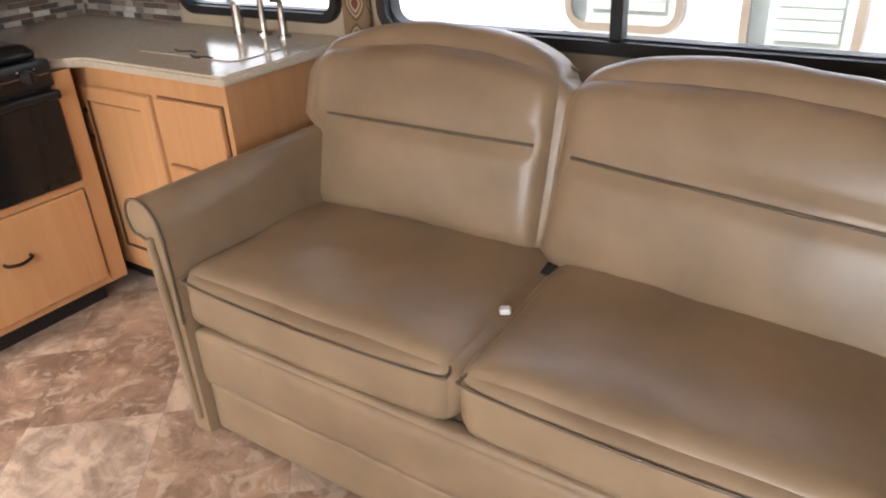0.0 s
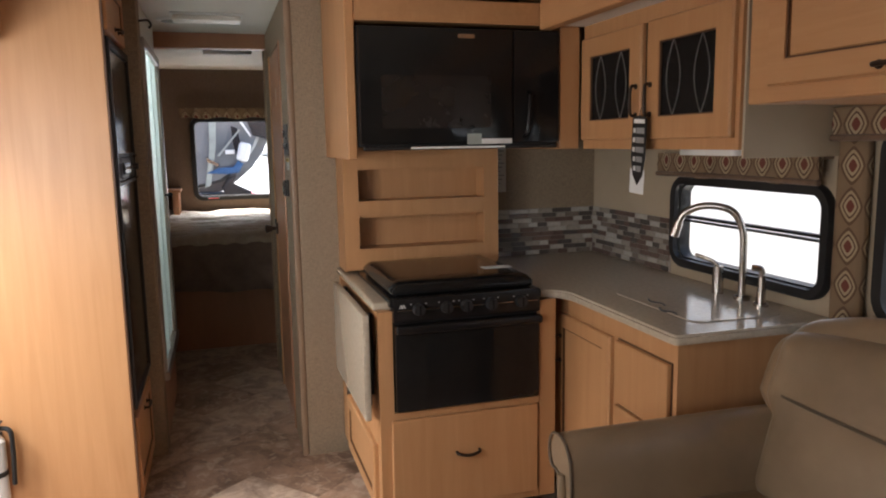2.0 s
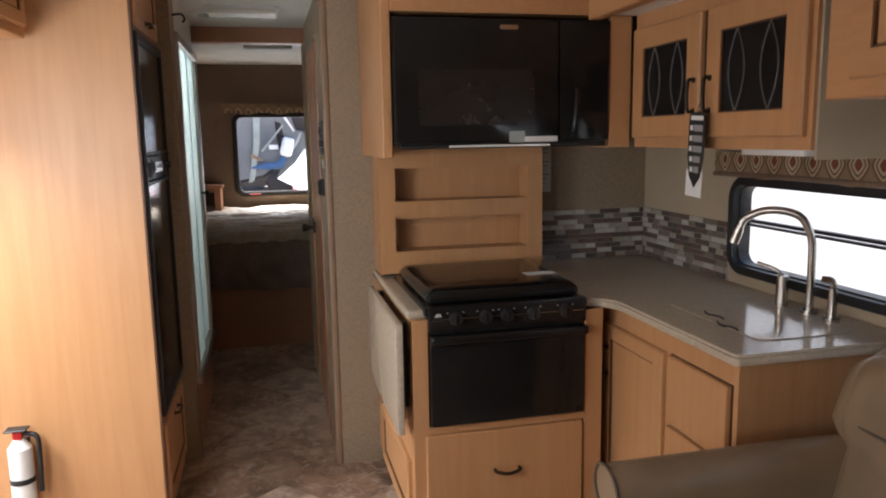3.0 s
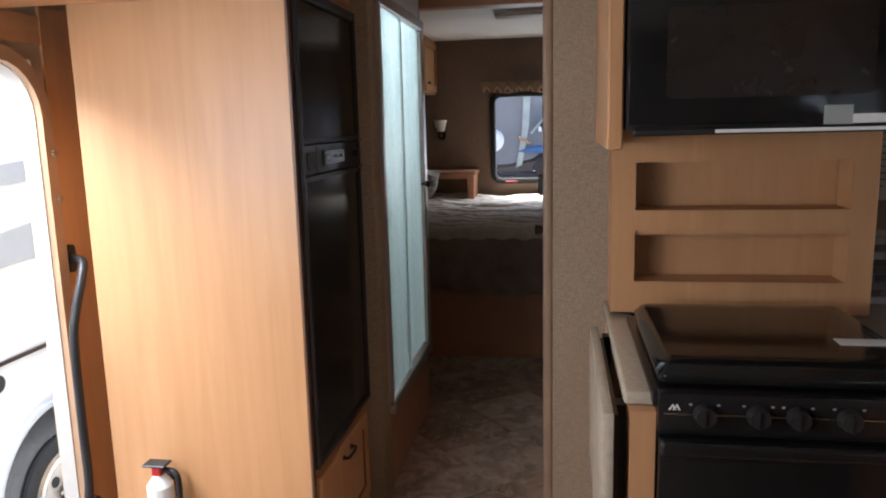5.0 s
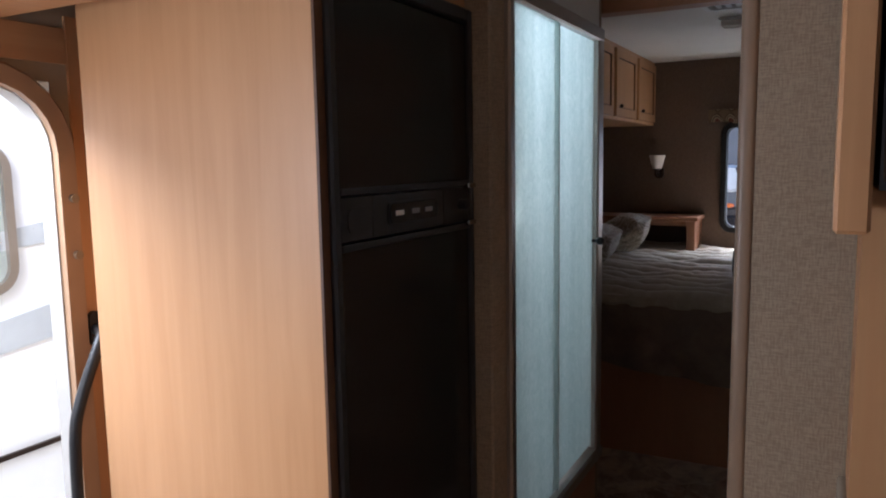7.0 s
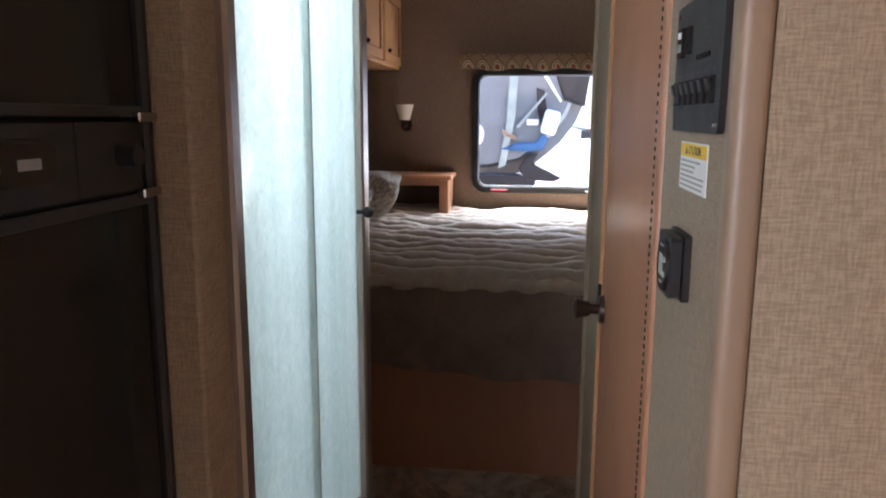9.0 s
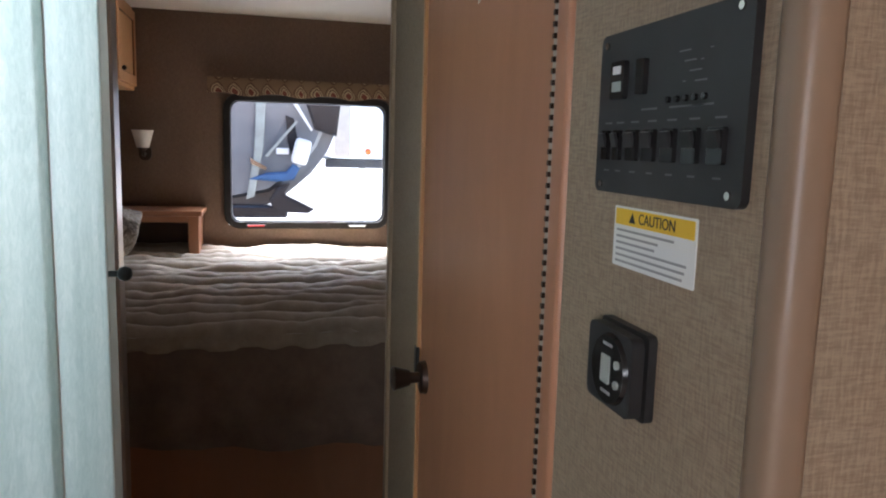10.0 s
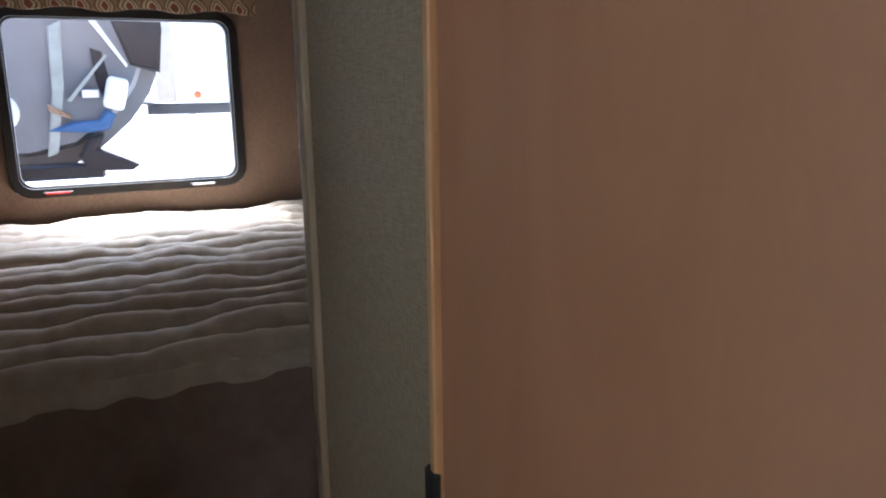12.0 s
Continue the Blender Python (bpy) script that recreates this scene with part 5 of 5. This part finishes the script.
for x, y, rx, lab in ((-5.05, 0.34, 24, "damask-print throw pillow on the bed"), (-5.85, 0.36, 30, "damask-print throw pillow on the bed")):
    pl = thing("pillow", (x, y, 0.86), lab, "pillow", "pillows on the bed")
    part("cover", cushion((0.62, 0.42, 0.17), pose(x, y, 0.965, rx, 0, 8), 0.05, 0.03, 16, pillow_shape, 0.01, x), PILLOW, pl, "", True)

hs = thing("headboard_shelf", (-6.3, 0.4, 0.8), "wooden bedside shelf with a dark open cubby", "shelf")
part("top", box(XR + 0.003, -6.15, 0.02, 0.84, 1.055, 1.085, 0.01, None, 2), CHERRY, hs)
part("side", box(XR + 0.003, -6.17, 0.76, 0.82, 0.60, 1.055, 0.004), CHERRY, hs)
# The cubby's inner shade is put into this back board's dark colour.
part("back", box(XR + 0.003, XR + 0.02, 0.02, 0.76, 0.60, 1.055), GLAZE_AND_SHADE, hs)
part("rail", box(-6.19, -6.17, 0.02, 0.76, 1.02, 1.055), CHERRY, hs)
bo = thing("overhead_cabinet", (-5.9, 0.25, 1.75), "wooden overhead cabinet above the bed's head", "cabinet")
part("body", box(XR + 0.003, -4.6, 0.004, 0.45, 1.755, 2.225, 0.004), MAPLE, bo)
for x in (-6.18, -5.58, -4.98):
    d = panel_door(bo, facing(x, 0.45, 1.985, "+y"), 0.54, 0.42, "door", 0.055)
    part("knob", ball((x + 0.2, 0.485, 1.84), 0.012), BRONZE, d, "", True)
sc = thing("wall_sconce", (XR, 0.50, 1.45), "wall sconce with a white glass shade and dark base", "wall lamp")
part("plate", plate(facing(XR, 0.50, 1.40, "+x"), 0.07, 0.09, 0.03, 0.015), BRONZE, sc, "", True)
part("arm", tube([(XR + 0.012, 0.50, 1.395), (XR + 0.06, 0.50, 1.385), (XR + 0.09, 0.50, 1.40), (XR + 0.09, 0.50, 1.425)], 0.008), BRONZE, sc, "", True)
part("cup", cyl((XR + 0.09, 0.50, 1.415), (XR + 0.09, 0.50, 1.435), 0.018, None, 0.028), BRONZE, sc, "", True)
part("shade", cyl((XR + 0.09, 0.50, 1.43), (XR + 0.09, 0.50, 1.53), 0.034, None, 0.06, 28), OPAL, sc, "opal glass shade", True)
bv = thing("window_valance", (XR + 0.05, 1.4, 1.8), "medallion-print valance over the bedroom window", "valance")
bm = bmesh.new()
rows = []
for i in range(41):
    y = 0.86 + 1.18 * i / 40
    z0 = 1.755 + 0.01 * math.sin(i * 0.6)
    dx = 0.005 * math.sin(i * 1.7)
    rows.append([bm.verts.new(p) for p in ((XR + 0.09 + dx, y, 1.85), (XR + 0.10 + dx, y, 1.80), (XR + 0.09 + dx, y, z0), (XR + 0.078, y, z0), (XR + 0.078, y, 1.85))])
for a, b in zip(rows, rows[1:]):
    for k in range(5):
        bm.faces.new((a[k], b[k], b[(k + 1) % 5], a[(k + 1) % 5]))
part("cloth", bm, VALANCE, bv, "", True)
part("board", box(XR + 0.002, XR + 0.078, 0.86, 2.04, 1.838, 1.85), VAL_PLAIN, bv)

# ---- outside ----
tagged(part("ground", box(-400, 400, -400, 400, -0.95, -0.85), CONCRETE), "pale sunlit gravel lot", "ground", "", "structure")


def trailer_window(parent, m, w, h, name="window"):
    f = part(name, ring(m, w, h, 0.07, 0.04, 0.03), ALU, parent, "grey framed window", True)
    part("pane", plate(m @ pose(0, 0, 0.004), w, h, 0.07, 0.004), LCD if name == 'window' else BLACK_GLASS, f)
    return f


# white trailer beside the kitchen windows
tr = thing("travel_trailer", (0.0, 5.6, -0.85), "white travel trailer parked close alongside", "trailer")
part("body", box(-4.5, 5.5, 4.45, 7.0, -0.2, 2.6, 0.08, None, 3), GELCOAT, tr)
part("chassis", box(-4.3, 5.3, 4.6, 6.9, -0.45, -0.2), RUBBER, tr)
for x, z, w, h in ((-1.25, 1.15, 0.50, 0.40), (-0.195, 1.0, 0.50, 0.52), (0.57, 0.93, 0.40, 0.56), (2.1, 1.0, 0.5, 0.52)):
    wv = trailer_window(tr, facing(x, 4.45, z, "-y"), w, h)
    for k in range(10):
        part("blind_slat", box(-w / 2 + 0.1, w / 2 - 0.05, -h / 2 + 0.06 + k * (h - 0.1) / 10, -h / 2 + 0.10 + k * (h - 0.1) / 10, 0.008, 0.012, 0, None, 1, facing(x, 4.45, z, "-y")), LCD, wv)
part("painted_mark", tube([(-0.75, 4.446, 0.78), (-0.68, 4.446, 0.86), (-0.62, 4.446, 0.78), (-0.55, 4.446, 0.86), (-0.5, 4.446, 0.70)], 0.008), SHOWER, tr, "pale painted mark")
for x in (-1.0, -0.2):
    wl = part("wheel", cyl((x, 4.5, -0.5), (x, 4.75, -0.5), 0.35, n=28), RUBBER, tr)
    part("rim", cyl((x, 4.49, -0.5), (x, 4.5, -0.5), 0.22, n=28), ALU, wl)

# white motorhome opposite the entry
mh = thing("motorhome", (-4.0, -4.0, -0.85), "white motorhome with grey swoosh stripes", "motorhome")
part("body", box(-9.0, 3.0, -3.8, -1.2, -0.25, 2.7, 0.08, None, 3), GELCOAT, mh)
wv = trailer_window(mh, facing(-2.16, -1.2, 1.32, "+y"), 0.56, 0.52)
part("curtain", plate(facing(-2.25, -1.19, 1.40, "+y"), 0.30, 0.34, 0.05, 0.004), MAROON, wv, "dark maroon curtain")
for z0, z1, w in ((1.02, 1.16, STRIPE), (0.62, 0.86, STRIPE)):
    bm = bmesh.new()
    a, b = [], []
    for i in range(25):
        t = i / 24
        x = -1.2 - 4.2 * t
        lift = 0.25 * math.sin(t * 2.6)
        a.append(bm.verts.new((x, -1.192, z0 + lift)))
        b.append(bm.verts.new((x, -1.192, z0 + lift + (z1 - z0) * (0.25 + t))))
    for i in range(24):
        bm.faces.new((a[i], a[i + 1], b[i + 1], b[i]))
    e = bmesh.ops.extrude_face_region(bm, geom=bm.faces[:])
    bmesh.ops.translate(bm, verts=[v for v in e["geom"] if isinstance(v, bmesh.types.BMVert)], vec=(0, -0.006, 0))
    part("stripe", bm, w, mh, "grey swoosh stripe")
part("fuel_cap", cyl((-2.9, -1.2, 0.28), (-2.9, -1.18, 0.28), 0.045, n=18), BLACK_MATT, mh, "round black cap", True)
part("trim_line", box(-9.0, 3.0, -1.2, -1.185, 0.36, 0.38), BRONZE, mh)
WX, WZ = -3.27, -0.48
part("wheel_arch", cyl((WX, -1.22, WZ + 0.04), (WX, -1.185, WZ + 0.04), 0.47, n=40), DARK_COAT, mh, "dark wheel arch")
part("fender_lip", tube([(WX + 0.49 * math.cos(a), -1.182, WZ + 0.04 + 0.49 * math.sin(a)) for a in np.linspace(0.2, math.pi - 0.2, 13)], 0.022), STRIPE, mh, "pale moulded fender lip", True)
tyre = cyl((WX, -1.42, WZ), (WX, -1.165, WZ), 0.37, n=40)
bmesh.ops.bevel(tyre, geom=[e for e in tyre.edges if e.calc_face_angle(0) > 1.2], offset=0.04, segments=3, affect="EDGES")
wl = part("wheel", tyre, RUBBER, mh, "black tyre", True)
part("rim", cyl((WX, -1.17, WZ), (WX, -1.15, WZ), 0.25, None, 0.23, 36), STEEL, wl, "", True)
part("dish", cyl((WX, -1.15, WZ), (WX, -1.148, WZ), 0.20, n=36), ALU, wl, "", True)
part("hub", cyl((WX, -1.15, WZ), (WX, -1.10, WZ), 0.075, None, 0.055, 18), BLACK_MATT, wl, "", True)
for k in range(8):
    a = k * math.pi / 4
    c = (WX + 0.15 * math.cos(a), WZ + 0.15 * math.sin(a))
    part("hand_hole", cyl((c[0], -1.149, c[1]), (c[0], -1.144, c[1]), 0.030, n=14), RUBBER, wl, "dark hand hole")
    c = (WX + 0.10 * math.cos(a + 0.39), WZ + 0.10 * math.sin(a + 0.39))
    part("lug_nut", cyl((c[0], -1.148, c[1]), (c[0], -1.125, c[1]), 0.012, n=6), STEEL, wl)

# grey fifth-wheel seen through the bedroom window
fw = thing("fifth_wheel_trailer", (-11.5, 1.0, -0.85), "dark grey fifth-wheel trailer with a curved front cap", "trailer")


def slab(outline, x0, x1, bev=0.0):
    """A yz outline given depth along x."""
    bm = bmesh.new()
    f = bm.faces.new([bm.verts.new((x0, y, z)) for y, z in outline])
    e = bmesh.ops.extrude_face_region(bm, geom=[f])
    bmesh.ops.translate(bm, verts=[v for v in e["geom"] if isinstance(v, bmesh.types.BMVert)], vec=(x1 - x0, 0, 0))
    if bev:
        bmesh.ops.bevel(bm, geom=[g_ for g_ in bm.edges if abs(g_.verts[0].co.x - x1) < 1e-4 and abs(g_.verts[1].co.x - x1) < 1e-4], offset=bev, segments=5, affect="EDGES")
    return bm


part("front_cap", slab([(-2.2, 0.78), (0.9, 0.80), (1.28, 0.88), (1.47, 1.03), (1.64, 1.18), (1.80, 1.40), (1.89, 1.62), (1.94, 1.9), (1.92, 2.3), (1.8, 2.8), (-2.2, 2.9)], -12.0, -9.3, 0.16), GREY_COAT, fw, "glossy grey curved front cap", True)
part("dark_panel", slab([(1.55, 1.95), (1.66, 1.62), (1.88, 1.56), (1.92, 1.9), (1.90, 2.4), (1.5, 2.5)], -9.5, -9.27, 0.02), DARK_COAT, fw, "charcoal panel", True)
part("dark_flash", slab([(1.38, 1.75), (1.46, 1.72), (1.50, 1.5), (1.44, 1.36), (1.40, 1.5)], -9.4, -9.27, 0.01), DARK_COAT, fw)
part("pale_panel", slab([(1.10, 1.9), (1.20, 1.95), (1.17, 1.45), (1.08, 0.95), (1.0, 0.92), (1.08, 1.4)], -9.4, -9.27, 0.01), LCD, fw, "pale grey vertical panel", True)
part("white_stripe", slab([(1.36, 2.0), (1.42, 1.99), (1.64, 1.62), (1.63, 1.6)], -9.3, -9.26), WHITE, fw, "white stripe")
part("grey_streak", slab([(1.18, 1.35), (1.48, 1.70), (1.50, 1.69), (1.21, 1.34)], -9.3, -9.26), LCD, fw, "pale streak")
part("chrome_streak", slab([(1.04, 1.33), (1.20, 1.24), (1.19, 1.21), (1.05, 1.27)], -9.3, -9.25), STEEL, fw, "chrome streak")
part("blue_swoosh", slab([(1.02, 1.12), (1.20, 1.19), (1.38, 1.20), (1.45, 1.28), (1.52, 1.24), (1.46, 1.12), (1.30, 1.10), (1.14, 1.11)], -9.3, -9.24, 0.02), BLUE_COAT, fw, "blue stripe", True)
part("white_mirror", cushion((0.05, 0.15, 0.24), pose(-9.2, 1.53, 1.40, -14), 0.024, 0.005, 8), WHITE, fw, "white rounded mirror", True)
part("white_mark", box(-9.27, -9.25, 1.29, 1.41, 1.37, 1.43, 0.005), WHITE, fw)
part("pinbox", slab([(1.30, 1.05), (1.42, 1.08), (1.36, 0.98), (1.66, 0.83), (1.60, 0.79), (1.28, 0.80), (1.22, 0.92)], -9.5, -9.22, 0.02), DARK_COAT, fw, "dark hitch housing", True)
part("skirt", box(-9.6, -9.25, 0.5, 1.40, 0.74, 0.86, 0.02), DARK_COAT, fw)
part("leg", box(-9.6, -9.5, 0.6, 0.75, -0.85, 0.78), DARK_COAT, fw)
part("white_dome", cyl((-9.3, 0.70, 1.27), (-9.22, 0.70, 1.27), 0.15, None, 0.12, 28), WHITE, fw, "white round cover", True)
part("marker_light", ball((-9.22, 0.70, 0.98), 0.05, None, (0.5, 1, 0.5)), TAILLIGHT, fw)
rv = thing("travel_trailer", (-19, 5, -0.85), "white trailer with black chassis further off", "trailer")
part("body", box(-22, -16, 2.3, 8.5, 1.2, 3.8, 0.25, None, 3), GELCOAT, rv)
part("chassis", box(-22, -16.1, 2.3, 8.5, 1.04, 1.2), DARK_COAT, rv)
part("strut", box(-16.4, -16.2, 2.97, 3.08, -0.85, 1.04), SHOWER, rv)
part("marker_light", ball((-15.95, 3.1, 1.36), 0.06), TAILLIGHT, rv)
part("door_frame", box(-16.0, -15.94, 2.45, 2.75, 1.25, 2.6, 0.02), ALU, rv)

# ---- pieces: mosaic backsplash, then floor tiles ----
bs = thing("backsplash", (XB, YW, ZT), "mosaic backsplash of grey and brown glass sticks", "backsplash", "", "structure")
part("grout_bed", box(XB, XB + 0.004, YN1, YW, ZT, 1.150), GROUT, bs)
part("grout_bed", box(XB + 0.004, -1.545, YW - 0.004, YW, ZT, 1.150), GROUT, bs)
rnd = random.Random(4)
tiles = {}


def stick(w, h):
    key = (w, h)
    if key not in tiles:
        me = bpy.data.meshes.new("tile")
        bm = box(-w / 2, w / 2, -h / 2, h / 2, 0, 0.006, 0.0012)
        bm.to_mesh(me)
        bm.free()
        me.materials.append(MOSAIC)
        tiles[key] = me
    return tiles[key]


for wall_name, length in (("back", YW - 0.004 - YN1), ("side", -1.545 - XB - 0.004)):
    for r in range(10):
        z = ZT + 0.012 + 0.0235 * r
        u = -rnd.random() * 0.06
        while u < length - 0.02:
            w = rnd.choice((0.05, 0.075, 0.1))
            a, b = max(u, 0.001), min(u + w, length - 0.001)
            u += w + 0.0025
            if b - a < 0.012:
                continue
            wq = round(b - a, 3)
            ob = new("tile", stick(wq, 0.021))
            c = (a + b) / 2
            if wall_name == "back":
                ob.matrix_basis = facing(XB + 0.004, YN1 + c, z, "+x")
            else:
                ob.matrix_basis = facing(XB + 0.004 + c, YW - 0.004, z, "-y")
            ob.parent = bs
            ob.matrix_parent_inverse = Matrix.Translation(-Vector(bs.location))

side, ang = 0.40, radians(41)
me = bpy.data.meshes.new("tile")
bm = box(-side / 2 + 0.0006, side / 2 - 0.0006, -side / 2 + 0.0006, side / 2 - 0.0006, -0.004, 0.0, 0)
bm.to_mesh(me)
bm.free()
me.materials.append(VINYL)
for i in range(-22, 20):
    for j in range(-22, 22):
        x = -2.39 + side * (i * math.cos(ang) - j * math.sin(ang))
        y = 1.28 + side * (i * math.sin(ang) + j * math.cos(ang))
        if -4.5 < x < 3.2 and 0.12 < y < 2.75:
            if x > 1.9 and y > 1.3:
                continue
            ob = new("tile", me)
            ob.matrix_basis = Matrix.Translation((x, y, 0.0)) @ Matrix.Rotation(ang, 4, 'Z')
            ob.parent = floor
